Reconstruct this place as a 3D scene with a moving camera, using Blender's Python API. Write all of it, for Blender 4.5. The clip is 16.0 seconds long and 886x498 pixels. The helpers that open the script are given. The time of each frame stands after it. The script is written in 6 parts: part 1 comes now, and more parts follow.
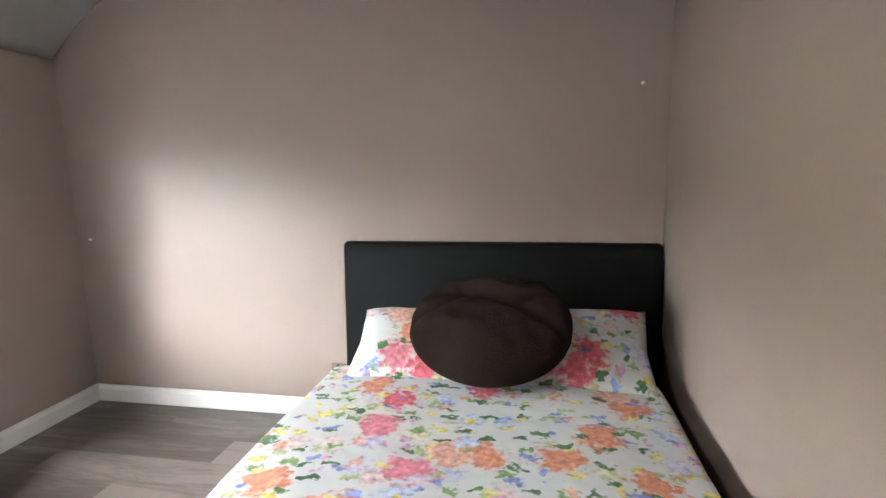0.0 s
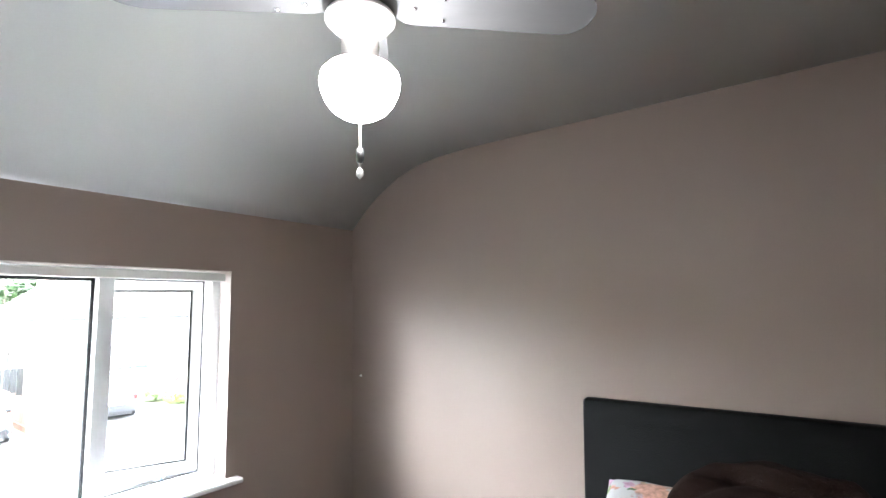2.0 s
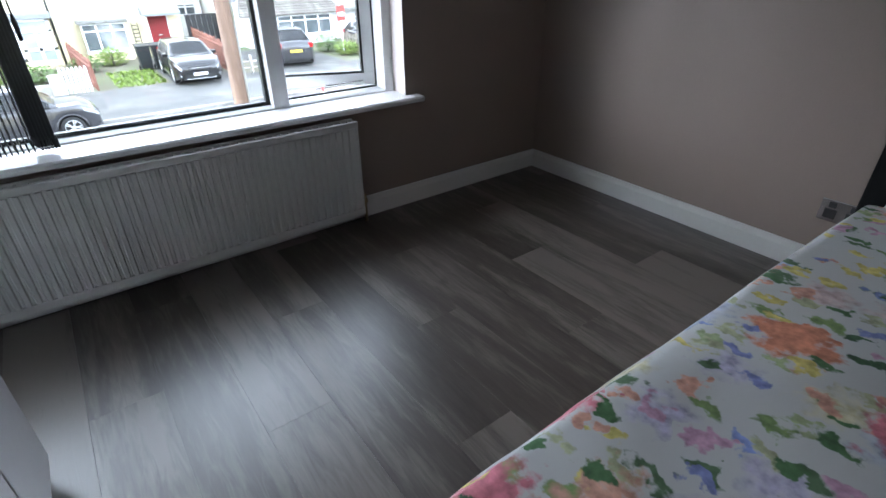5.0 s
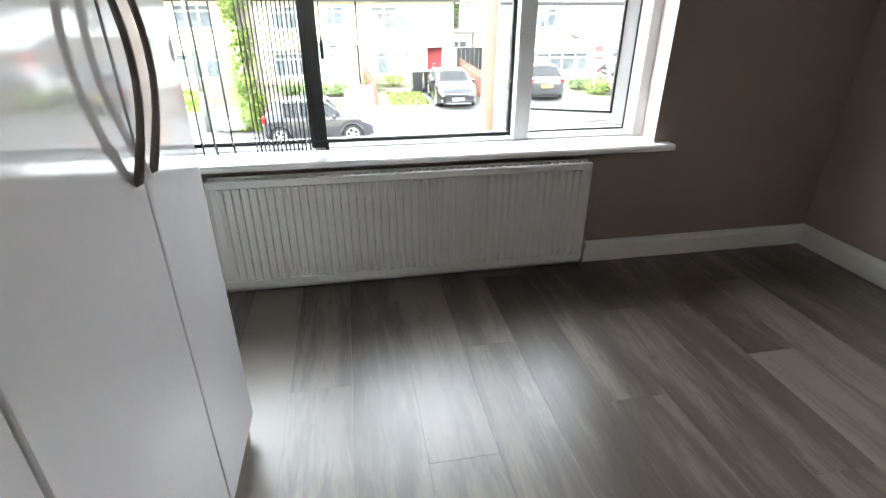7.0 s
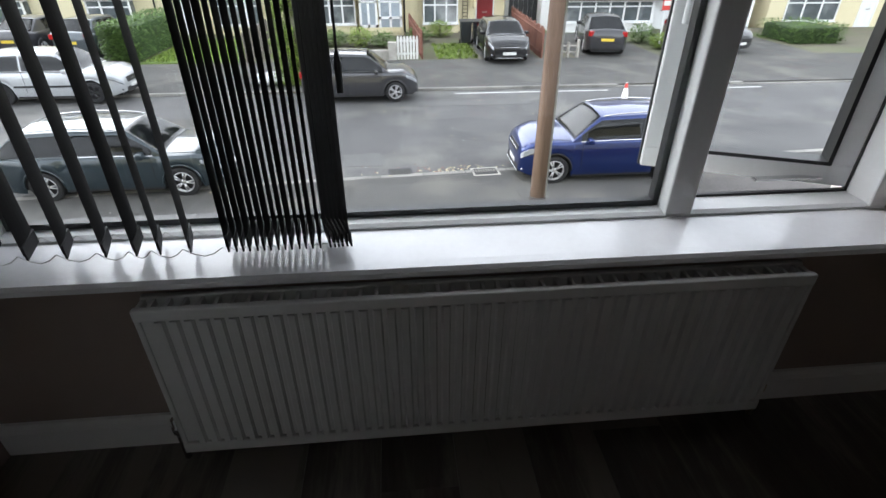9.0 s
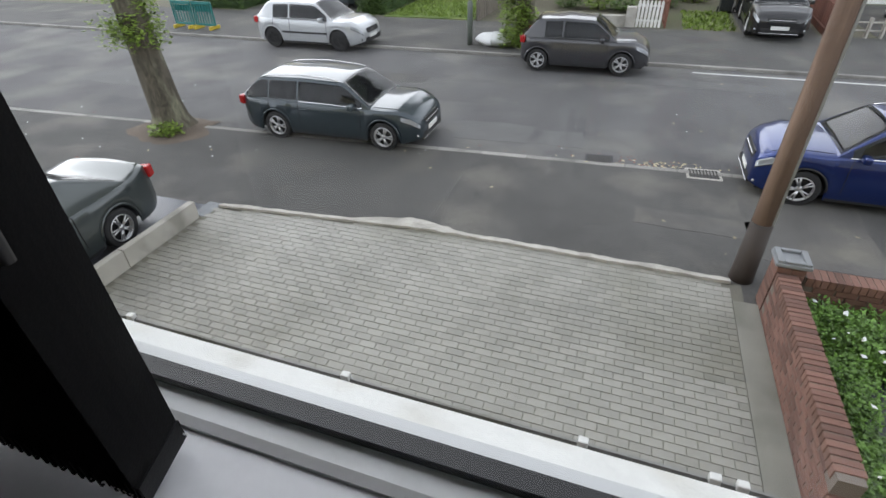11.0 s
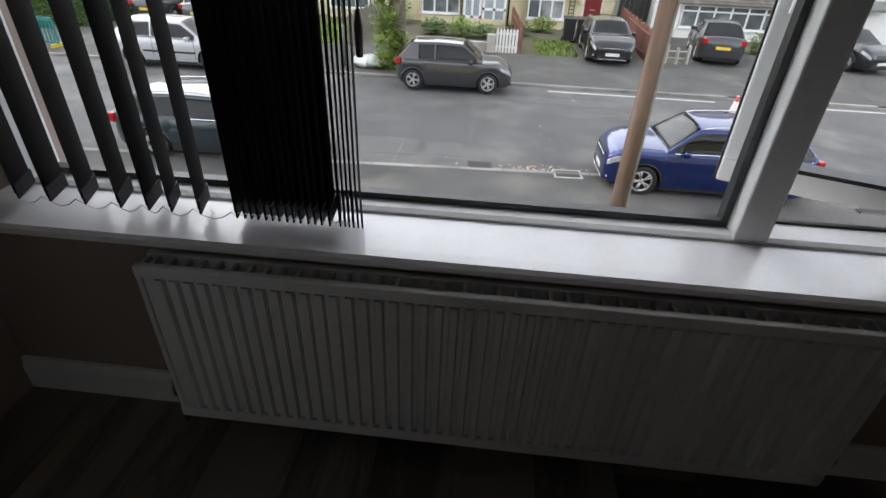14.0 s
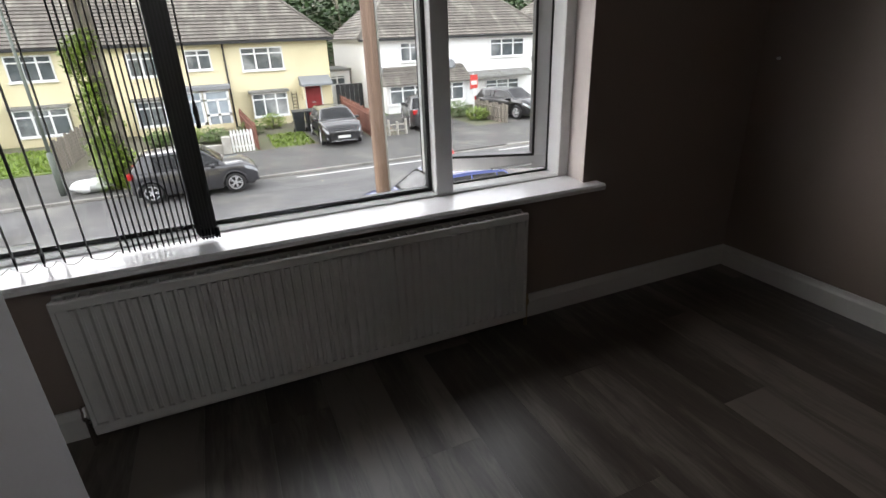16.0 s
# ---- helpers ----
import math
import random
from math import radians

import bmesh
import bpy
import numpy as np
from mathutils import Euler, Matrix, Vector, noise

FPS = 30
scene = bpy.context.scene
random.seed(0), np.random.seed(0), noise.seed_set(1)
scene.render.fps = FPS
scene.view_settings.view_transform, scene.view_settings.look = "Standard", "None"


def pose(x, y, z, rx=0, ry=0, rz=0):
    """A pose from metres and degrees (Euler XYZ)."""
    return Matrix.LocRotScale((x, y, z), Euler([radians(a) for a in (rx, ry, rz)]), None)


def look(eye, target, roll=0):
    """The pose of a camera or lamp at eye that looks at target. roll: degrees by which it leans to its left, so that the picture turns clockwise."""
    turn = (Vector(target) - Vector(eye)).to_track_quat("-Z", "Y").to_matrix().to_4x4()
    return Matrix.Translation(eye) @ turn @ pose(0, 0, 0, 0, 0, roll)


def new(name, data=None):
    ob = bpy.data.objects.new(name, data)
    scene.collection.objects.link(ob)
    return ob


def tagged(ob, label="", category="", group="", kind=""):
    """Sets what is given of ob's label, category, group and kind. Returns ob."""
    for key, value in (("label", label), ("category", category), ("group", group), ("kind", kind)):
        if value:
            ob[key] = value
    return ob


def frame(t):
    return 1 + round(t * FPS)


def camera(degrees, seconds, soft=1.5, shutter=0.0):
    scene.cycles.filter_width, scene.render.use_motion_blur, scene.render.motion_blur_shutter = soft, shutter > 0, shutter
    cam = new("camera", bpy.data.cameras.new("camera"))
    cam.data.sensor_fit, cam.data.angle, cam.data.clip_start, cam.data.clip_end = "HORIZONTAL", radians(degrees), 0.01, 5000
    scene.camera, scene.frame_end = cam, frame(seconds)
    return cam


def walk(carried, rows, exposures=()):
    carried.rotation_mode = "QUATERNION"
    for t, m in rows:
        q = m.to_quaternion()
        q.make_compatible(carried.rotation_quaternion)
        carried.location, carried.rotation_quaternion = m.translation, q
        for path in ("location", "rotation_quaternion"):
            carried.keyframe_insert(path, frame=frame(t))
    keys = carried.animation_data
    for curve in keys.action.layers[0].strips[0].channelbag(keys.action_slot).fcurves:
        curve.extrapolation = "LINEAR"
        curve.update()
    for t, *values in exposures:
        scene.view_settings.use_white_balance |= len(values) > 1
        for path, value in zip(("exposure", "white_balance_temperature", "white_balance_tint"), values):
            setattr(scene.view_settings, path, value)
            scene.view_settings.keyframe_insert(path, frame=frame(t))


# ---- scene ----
cam = camera(82.7, 16.0)
PATH = [
    (0, (2.583, -2.446, 1.354), (2.227, -0.505, 1.028), -1.1),
    (0.5, (2.584, -2.442, 1.365), (1.94, -0.554, 1.221), -0.9),
    (1, (2.564, -2.465, 1.407), (1.695, -0.665, 1.458), -0.4),
    (1.5, (2.564, -2.463, 1.426), (1.495, -0.78, 1.588), -1.3),
    (2, (2.557, -2.459, 1.439), (1.392, -0.848, 1.659), -0.9),
    (2.5, (2.552, -2.45, 1.448), (1.326, -0.892, 1.71), -0.5),
    (3, (2.568, -2.442, 1.459), (1.348, -0.899, 1.823), -0.9),
    (3.5, (2.565, -2.429, 1.445), (1.267, -0.939, 1.756), -1.9),
    (4, (2.43, -2.337, 1.377), (1.017, -0.922, 1.349), -1.8),
    (4.2, (2.259, -2.386, 1.341), (0.93, -0.909, 1.105), -0.7),
    (4.5, (2.134, -2.332, 1.23), (0.847, -0.971, 0.528), 0.8),
    (4.7, (2.073, -2.267, 1.137), (0.755, -1.052, 0.25), 0.2),
    (6.8, (2.006, -2.15, 1.057), (0.273, -1.856, 0.104), -2.6),
    (7, (1.947, -2.181, 1.087), (0.181, -1.859, 0.205), 0.1),
    (7.5, (1.909, -2.208, 1.132), (0.077, -1.955, 0.372), 0.4),
    (8, (1.511, -2.191, 1.129), (-0.222, -1.916, 0.168), 1.5),
    (10.3, (0.431, -1.985, 1.168), (-1.233, -2.096, 0.064), 0.7),
    (10.5, (0.286, -1.873, 1.126), (-1.353, -2.184, 0.022), 1.8),
    (11, (0.158, -1.849, 1.118), (-1.373, -2.427, -0.033), -1.8),
    (11.5, (0.13, -1.845, 1.115), (-1.376, -2.511, -0.019), -3.4),
    (12, (0.145, -1.86, 1.125), (-1.354, -2.525, -0.02), -1.9),
    (12.5, (0.206, -1.858, 1.126), (-1.267, -2.521, -0.054), -1.7),
    (13, (0.415, -1.933, 1.092), (-1.146, -2.313, -0.1), -2.0),
    (13.5, (0.63, -1.988, 1.09), (-1.09, -2.189, 0.089), 3.5),
    (14, (0.858, -2.038, 1.088), (-0.826, -2.17, 0.018), 2.6),
    (14.5, (1.066, -2.11, 1.056), (-0.633, -1.814, 0.044), 3.3),
    (15, (1.271, -2.153, 1.079), (-0.41, -1.697, 0.097), 2.1),
    (15.5, (1.437, -2.14, 1.101), (-0.284, -1.615, 0.226), 0.8),
    (16, (1.597, -2.201, 1.12), (-0.101, -1.49, 0.337), -2.3),
]
EXPOSURE = [
    (0, 7.5, 6200, 11), (0.5, 7.5, 6200, 11), (1.0, 7.75, 6000, 11), (1.5, 7.75, 6000, 11), (2.2, 7.05, 5950, 11), (3.0, 6.15, 5950, 11), (3.8, 5.4, 5750, 11), (4.7, 4.75, 5500, 11), (5.6, 5.6, 6000, 10), (6.8, 6.05, 6250, 10), (7.1, 5.75, 6350, 10), (7.5, 4.8, 6250, 11), (8.0, 4.25, 6200, 12), (8.4, 3.9, 6200, 12), (10.0, 2.75, 6250, 14), (12.5, 2.55, 6350, 14), (13.0, 2.6, 6350, 14), (14.0, 3.0, 6400, 15), (15.0, 3.42, 6500, 15), (16.0, 3.65, 6600, 15),
]
walk(cam, [(t, look(eye, target, roll)) for t, eye, target, roll in PATH], EXPOSURE)

# ---- world and large lights ----
GROUND = -3.15
world = bpy.data.worlds.new("overcast_sky")
scene.world = world
world.use_nodes = True
wn, wl = world.node_tree.nodes, world.node_tree.links
sky = wn.new("ShaderNodeTexSky")
sky.sky_type, sky.sun_disc = "NISHITA", False
sky.sun_elevation, sky.sun_rotation = radians(15), radians(210)
sky.air_density, sky.dust_density, sky.ozone_density = 1.0, 6.0, 1.0
grey = wn.new("ShaderNodeHueSaturation")
grey.inputs["Saturation"].default_value = 0.12
wl.new(sky.outputs[0], grey.inputs["Color"])
veil = wn.new("ShaderNodeVectorMath")
veil.operation = "MINIMUM"
veil.inputs[1].default_value = (3.8, 3.8, 3.8)
wl.new(grey.outputs[0], veil.inputs[0])
wl.new(veil.outputs[0], wn["Background"].inputs[0])
wn["Background"].inputs[1].default_value = 0.15
sun = new("sun", bpy.data.lights.new("sun", "SUN"))
sun.data.energy, sun.data.angle, sun.data.color = 0.02, radians(19), (1.0, 0.99, 0.97)
sun.matrix_world = look((-14.5, -25.1, 8.0), (0, 0, 0.5))

# ---- materials ----


def nodes_of(m):
    m.use_nodes = True
    return m.node_tree.nodes, m.node_tree.links, m.node_tree.nodes["Principled BSDF"]


def mat(name, color, rough=0.6, metal=0.0, vary=0.12, scale=3.0, fine=60.0, bump=0.0, random_piece=0.0, stain=None, coat=0.0, stretch=None, alpha_emit=None):
    """A surface with variation at two scales, fine relief and, for pieces, a shade of its own for each."""
    m = bpy.data.materials.new(name)
    n, l, b = nodes_of(m)
    co = n.new("ShaderNodeTexCoord")
    src = co.outputs["Object"]
    if stretch:
        mp = n.new("ShaderNodeMapping")
        mp.inputs["Scale"].default_value = stretch
        l.new(src, mp.inputs[0])
        src = mp.outputs[0]
    big, small = n.new("ShaderNodeTexNoise"), n.new("ShaderNodeTexNoise")
    big.inputs["Scale"].default_value, small.inputs["Scale"].default_value = scale, fine
    big.inputs["Detail"].default_value, small.inputs["Detail"].default_value = 5, 4
    l.new(src, big.inputs["Vector"]), l.new(src, small.inputs["Vector"])
    add = n.new("ShaderNodeMath")
    add.operation = "ADD"
    l.new(big.outputs["Fac"], add.inputs[0]), l.new(small.outputs["Fac"], add.inputs[1])
    ramp = n.new("ShaderNodeMapRange")
    ramp.inputs["From Min"].default_value, ramp.inputs["From Max"].default_value = 0.6, 1.4
    ramp.inputs["To Min"].default_value, ramp.inputs["To Max"].default_value = 1 - vary, 1 + vary
    l.new(add.outputs[0], ramp.inputs["Value"])
    tint = n.new("ShaderNodeVectorMath")
    tint.operation = "SCALE"
    base = n.new("ShaderNodeRGB")
    base.outputs[0].default_value = (*color, 1)
    col = base.outputs[0]
    if stain:
        mixs = n.new("ShaderNodeMix")
        mixs.data_type = "RGBA"
        st = n.new("ShaderNodeTexNoise")
        st.inputs["Scale"].default_value, st.inputs["Detail"].default_value = scale * 0.6, 7
        l.new(src, st.inputs["Vector"])
        sr = n.new("ShaderNodeMapRange")
        sr.inputs["From Min"].default_value, sr.inputs["From Max"].default_value = 0.5, 0.68
        l.new(st.outputs["Fac"], sr.inputs["Value"])
        l.new(sr.outputs[0], mixs.inputs["Factor"])
        l.new(col, mixs.inputs["A"])
        mixs.inputs["B"].default_value = (*stain, 1)
        col = mixs.outputs["Result"]
    l.new(col, tint.inputs[0])
    fac = ramp.outputs[0]
    if random_piece:
        oi = n.new("ShaderNodeObjectInfo")
        geo = n.new("ShaderNodeNewGeometry")
        both = n.new("ShaderNodeMath")
        both.operation = "ADD"
        l.new(oi.outputs["Random"], both.inputs[0]), l.new(geo.outputs["Random Per Island"], both.inputs[1])
        fr = n.new("ShaderNodeMath")
        fr.operation = "FRACT"
        l.new(both.outputs[0], fr.inputs[0])
        rr = n.new("ShaderNodeMapRange")
        rr.inputs["To Min"].default_value, rr.inputs["To Max"].default_value = 1 - random_piece, 1 + random_piece
        l.new(fr.outputs[0], rr.inputs["Value"])
        mu = n.new("ShaderNodeMath")
        mu.operation = "MULTIPLY"
        l.new(fac, mu.inputs[0]), l.new(rr.outputs[0], mu.inputs[1])
        fac = mu.outputs[0]
    l.new(fac, tint.inputs["Scale"])
    l.new(tint.outputs[0], b.inputs["Base Color"])
    b.inputs["Roughness"].default_value, b.inputs["Metallic"].default_value = rough, metal
    b.inputs["Coat Weight"].default_value, b.inputs["Coat Roughness"].default_value = coat, 0.05
    if bump:
        bp = n.new("ShaderNodeBump")
        bp.inputs["Strength"].default_value, bp.inputs["Distance"].default_value = bump, 0.01
        l.new(small.outputs["Fac"], bp.inputs["Height"])
        l.new(bp.outputs[0], b.inputs["Normal"])
    return m


def glass(name, tint=(0.95, 0.97, 0.97)):
    m = bpy.data.materials.new(name)
    n, l, b = nodes_of(m)
    tr, gl, mx, fr = n.new("ShaderNodeBsdfTransparent"), n.new("ShaderNodeBsdfGlossy"), n.new("ShaderNodeMixShader"), n.new("ShaderNodeLayerWeight")
    tr.inputs[0].default_value, gl.inputs["Roughness"].default_value = (*tint, 1), 0.01
    pw, sc = n.new("ShaderNodeMath"), n.new("ShaderNodeMath")
    pw.operation, sc.operation = "POWER", "MULTIPLY_ADD"
    pw.inputs[1].default_value, sc.inputs[1].default_value, sc.inputs[2].default_value = 5.0, 0.8, 0.025
    l.new(fr.outputs["Facing"], pw.inputs[0]), l.new(pw.outputs[0], sc.inputs[0])
    l.new(sc.outputs[0], mx.inputs[0]), l.new(tr.outputs[0], mx.inputs[1]), l.new(gl.outputs[0], mx.inputs[2])
    l.new(mx.outputs[0], n["Material Output"].inputs[0])
    return m


def lamp_mat(name, color, strength):
    m = bpy.data.materials.new(name)
    n, l, b = nodes_of(m)
    b.inputs["Base Color"].default_value = (0.9, 0.9, 0.88, 1)
    b.inputs["Emission Color"].default_value, b.inputs["Emission Strength"].default_value = (*color, 1), strength
    return m


def wood_floor(name):
    """Grey-brown laminate: long grain, knots and a shade for each board."""
    m = bpy.data.materials.new(name)
    n, l, b = nodes_of(m)
    co, oi, mp = n.new("ShaderNodeTexCoord"), n.new("ShaderNodeObjectInfo"), n.new("ShaderNodeMapping")
    mp.inputs["Scale"].default_value = (1.4, 11, 11)
    off = n.new("ShaderNodeVectorMath")
    off.operation = "SCALE"
    off.inputs[0].default_value = (17, 31, 5)
    l.new(oi.outputs["Random"], off.inputs["Scale"])
    l.new(co.outputs["Object"], mp.inputs[0]), l.new(off.outputs[0], mp.inputs["Location"])
    grain, broad, knots = n.new("ShaderNodeTexNoise"), n.new("ShaderNodeTexNoise"), n.new("ShaderNodeTexNoise")
    grain.inputs["Scale"].default_value, grain.inputs["Detail"].default_value, grain.inputs["Distortion"].default_value = 5, 8, 1.2
    broad.inputs["Scale"].default_value, broad.inputs["Detail"].default_value, broad.inputs["Distortion"].default_value = 0.9, 4, 0.6
    l.new(mp.outputs[0], grain.inputs["Vector"]), l.new(mp.outputs[0], broad.inputs["Vector"])
    mix1 = n.new("ShaderNodeMath")
    mix1.operation = "MULTIPLY_ADD"
    l.new(grain.outputs["Fac"], mix1.inputs[0])
    mix1.inputs[1].default_value = 0.45
    l.new(broad.outputs["Fac"], mix1.inputs[2])
    r1 = n.new("ShaderNodeMath")
    r1.operation = "MULTIPLY_ADD"
    l.new(oi.outputs["Random"], r1.inputs[0])
    r1.inputs[1].default_value = 0.34
    l.new(mix1.outputs[0], r1.inputs[2])
    ramp = n.new("ShaderNodeValToRGB")
    e = ramp.color_ramp.elements
    e[0].position, e[0].color = 0.5, (0.036, 0.028, 0.022, 1)
    e[1].position, e[1].color = 1.05, (0.165, 0.143, 0.122, 1)
    x = e.new(0.78)
    x.color = (0.074, 0.061, 0.05, 1)
    l.new(r1.outputs[0], ramp.inputs[0])
    l.new(ramp.outputs[0], b.inputs["Base Color"])
    b.inputs["Roughness"].default_value = 0.34
    b.inputs["Specular IOR Level"].default_value = 0.75
    bp = n.new("ShaderNodeBump")
    bp.inputs["Strength"].default_value, bp.inputs["Distance"].default_value = 0.12, 0.003
    l.new(grain.outputs["Fac"], bp.inputs["Height"]), l.new(bp.outputs[0], b.inputs["Normal"])
    return m


def floral(name):
    """White cotton printed with loose watercolour flowers and leaves."""
    m = bpy.data.materials.new(name)
    n, l, b = nodes_of(m)
    co = n.new("ShaderNodeTexCoord")
    warp = n.new("ShaderNodeTexNoise")
    warp.inputs["Scale"].default_value, warp.inputs["Detail"].default_value = 26, 3
    l.new(co.outputs["Object"], warp.inputs["Vector"])
    col = n.new("ShaderNodeRGB")
    col.outputs[0].default_value = (0.46, 0.47, 0.465, 1)
    out = col.outputs[0]
    layers = [
        (7.0, 0.46, 0.26, [(0.40, 0.38, 0.50), (0.36, 0.41, 0.54), (0.50, 0.47, 0.30), (0.50, 0.39, 0.38)], 0.7, 0.13),
        (9.0, 0.36, 0.10, [(0.30, 0.36, 0.19), (0.08, 0.14, 0.07), (0.17, 0.25, 0.09), (0.36, 0.38, 0.23)], 0.6, 0.10),
        (12.0, 0.34, 0.09, [(0.21, 0.27, 0.54), (0.52, 0.46, 0.14), (0.46, 0.28, 0.38), (0.55, 0.30, 0.22)], 0.55, 0.12),
        (4.8, 0.46, 0.13, [(0.50, 0.10, 0.13), (0.53, 0.22, 0.13), (0.52, 0.17, 0.21), (0.54, 0.31, 0.23)], 0.66, 0.15),
        (8.5, 0.30, 0.07, [(0.05, 0.11, 0.05), (0.54, 0.47, 0.14), (0.19, 0.22, 0.45), (0.07, 0.15, 0.06)], 0.55, 0.08),
    ]
    for k, (sc, size, soft, cols, keep, wob) in enumerate(layers):
        mp = n.new("ShaderNodeMapping")
        mp.inputs["Location"].default_value = (3.1 * k + 0.3, 1.7 * k, 0.9 * k)
        mp.inputs["Rotation"].default_value = (0, 0, 0.7 * k)
        if k in (1, 4):
            mp.inputs["Scale"].default_value = (1.0, 1.9, 1.0)
        wv = n.new("ShaderNodeVectorMath")
        wv.operation = "MULTIPLY_ADD"
        l.new(warp.outputs["Color"], wv.inputs[0])
        wv.inputs[1].default_value = (wob, wob, wob)
        l.new(co.outputs["Object"], wv.inputs[2])
        l.new(wv.outputs[0], mp.inputs[0])
        vo = n.new("ShaderNodeTexVoronoi")
        vo.voronoi_dimensions = "2D"
        vo.inputs["Scale"].default_value = sc
        l.new(mp.outputs[0], vo.inputs["Vector"])
        petals = n.new("ShaderNodeTexNoise")
        petals.inputs["Scale"].default_value, petals.inputs["Detail"].default_value = 48, 5
        l.new(co.outputs["Object"], petals.inputs["Vector"])
        d = n.new("ShaderNodeMath")
        d.operation = "MULTIPLY_ADD"
        l.new(petals.outputs["Fac"], d.inputs[0])
        d.inputs[1].default_value = 0.42
        l.new(vo.outputs["Distance"], d.inputs[2])
        edge = n.new("ShaderNodeMapRange")
        edge.inputs["From Min"].default_value, edge.inputs["From Max"].default_value = size + 0.14, size + 0.14 - soft
        l.new(d.outputs[0], edge.inputs["Value"])
        sep = n.new("ShaderNodeSeparateColor")
        l.new(vo.outputs["Color"], sep.inputs[0])
        gate = n.new("ShaderNodeMath")
        gate.operation = "LESS_THAN"
        l.new(sep.outputs[0], gate.inputs[0])
        gate.inputs[1].default_value = keep
        fac = n.new("ShaderNodeMath")
        fac.operation = "MULTIPLY"
        l.new(edge.outputs[0], fac.inputs[0]), l.new(gate.outputs[0], fac.inputs[1])
        ramp = n.new("ShaderNodeValToRGB")
        ramp.color_ramp.interpolation = "CONSTANT"
        e = ramp.color_ramp.elements
        e[0].position, e[0].color = 0.0, (*cols[0], 1)
        e[1].position, e[1].color = 0.25, (*cols[1], 1)
        for p, c in ((0.5, cols[2]), (0.75, cols[3])):
            x = e.new(p)
            x.color = (*c, 1)
        l.new(sep.outputs[1], ramp.inputs[0])
        shade = n.new("ShaderNodeVectorMath")
        shade.operation = "SCALE"
        l.new(ramp.outputs[0], shade.inputs[0])
        sh = n.new("ShaderNodeMapRange")
        sh.inputs["From Min"].default_value, sh.inputs["From Max"].default_value = 0.3, 0.7
        sh.inputs["To Min"].default_value, sh.inputs["To Max"].default_value = 0.62, 1.35
        l.new(petals.outputs["Fac"], sh.inputs["Value"]), l.new(sh.outputs[0], shade.inputs["Scale"])
        mx = n.new("ShaderNodeMix")
        mx.data_type = "RGBA"
        l.new(fac.outputs[0], mx.inputs["Factor"]), l.new(out, mx.inputs["A"]), l.new(shade.outputs[0], mx.inputs["B"])
        out = mx.outputs["Result"]
    l.new(out, b.inputs["Base Color"])
    b.inputs["Roughness"].default_value = 0.85
    weave = n.new("ShaderNodeTexNoise")
    weave.inputs["Scale"].default_value, weave.inputs["Detail"].default_value = 6, 2
    l.new(co.outputs["Object"], weave.inputs["Vector"])
    bp = n.new("ShaderNodeBump")
    bp.inputs["Strength"].default_value, bp.inputs["Distance"].default_value = 0.6, 0.03
    l.new(weave.outputs["Fac"], bp.inputs["Height"]), l.new(bp.outputs[0], b.inputs["Normal"])
    return m


WALL = mat("wall_paint", (0.292, 0.231, 0.198), 0.5, vary=0.03, scale=1.2, fine=140, bump=0.06)
CEIL = mat("ceiling_paint", (0.55, 0.56, 0.55), 0.8, vary=0.03, scale=1.0, fine=120, bump=0.05)
WOOD = wood_floor("laminate_boards")
JOINT = mat("board_joint", (0.05, 0.04, 0.035), 0.8)
GLOSSWHITE = mat("white_gloss_paint", (0.74, 0.73, 0.71), 0.3, vary=0.03, scale=4, fine=90)
UPVC = mat("white_upvc", (0.78, 0.79, 0.79), 0.28, vary=0.03, scale=5, fine=80, stain=(0.68, 0.68, 0.66))
SILLMAT = mat("sill_gloss", (0.84, 0.84, 0.86), 0.2, vary=0.03, scale=6, fine=70, stain=(0.78, 0.78, 0.79))
SILLMAT.node_tree.nodes["Principled BSDF"].inputs["Specular IOR Level"].default_value = 0.8
GASKET = mat("black_gasket", (0.015, 0.015, 0.016), 0.45)
PANE = glass("window_glass")
RADMAT = mat("radiator_enamel", (0.68, 0.67, 0.655), 0.32, vary=0.02, scale=4, fine=60)
BRASS = mat("dull_brass", (0.42, 0.33, 0.20), 0.4, 0.9)
CHROME = mat("chrome", (0.75, 0.75, 0.76), 0.16, 1.0, vary=0.04)
BLIND = mat("black_blind_fabric", (0.014, 0.014, 0.015), 0.6, vary=0.25, scale=6, fine=300, bump=0.1)
BLIND.node_tree.nodes["Principled BSDF"].inputs["Specular IOR Level"].default_value = 0.2
CHAIN = mat("white_chain", (0.7, 0.7, 0.68), 0.4)
LEATHER = mat("black_faux_leather", (0.004, 0.004, 0.004), 0.6, vary=0.25, scale=8, fine=220, bump=0.25)
FLORAL = floral("floral_cotton")
LEATHER.node_tree.nodes["Principled BSDF"].inputs["Specular IOR Level"].default_value = 0.12
BROWN = mat("brown_plush", (0.016, 0.009, 0.007), 0.95, vary=0.35, scale=9, fine=180, bump=0.6)
BROWN.node_tree.nodes["Principled BSDF"].inputs["Specular IOR Level"].default_value = 0.1
LACQUER = mat("white_lacquer", (0.62, 0.62, 0.63), 0.07, vary=0.02, scale=2, fine=40, coat=0.6)
CARCASS = mat("white_board", (0.7, 0.7, 0.7), 0.35, vary=0.02)
PEWTER = mat("brushed_pewter", (0.22, 0.20, 0.185), 0.34, 0.85, vary=0.1, scale=20, fine=200)
FANWHITE = mat("fan_white_enamel", (0.74, 0.73, 0.70), 0.35, vary=0.03)
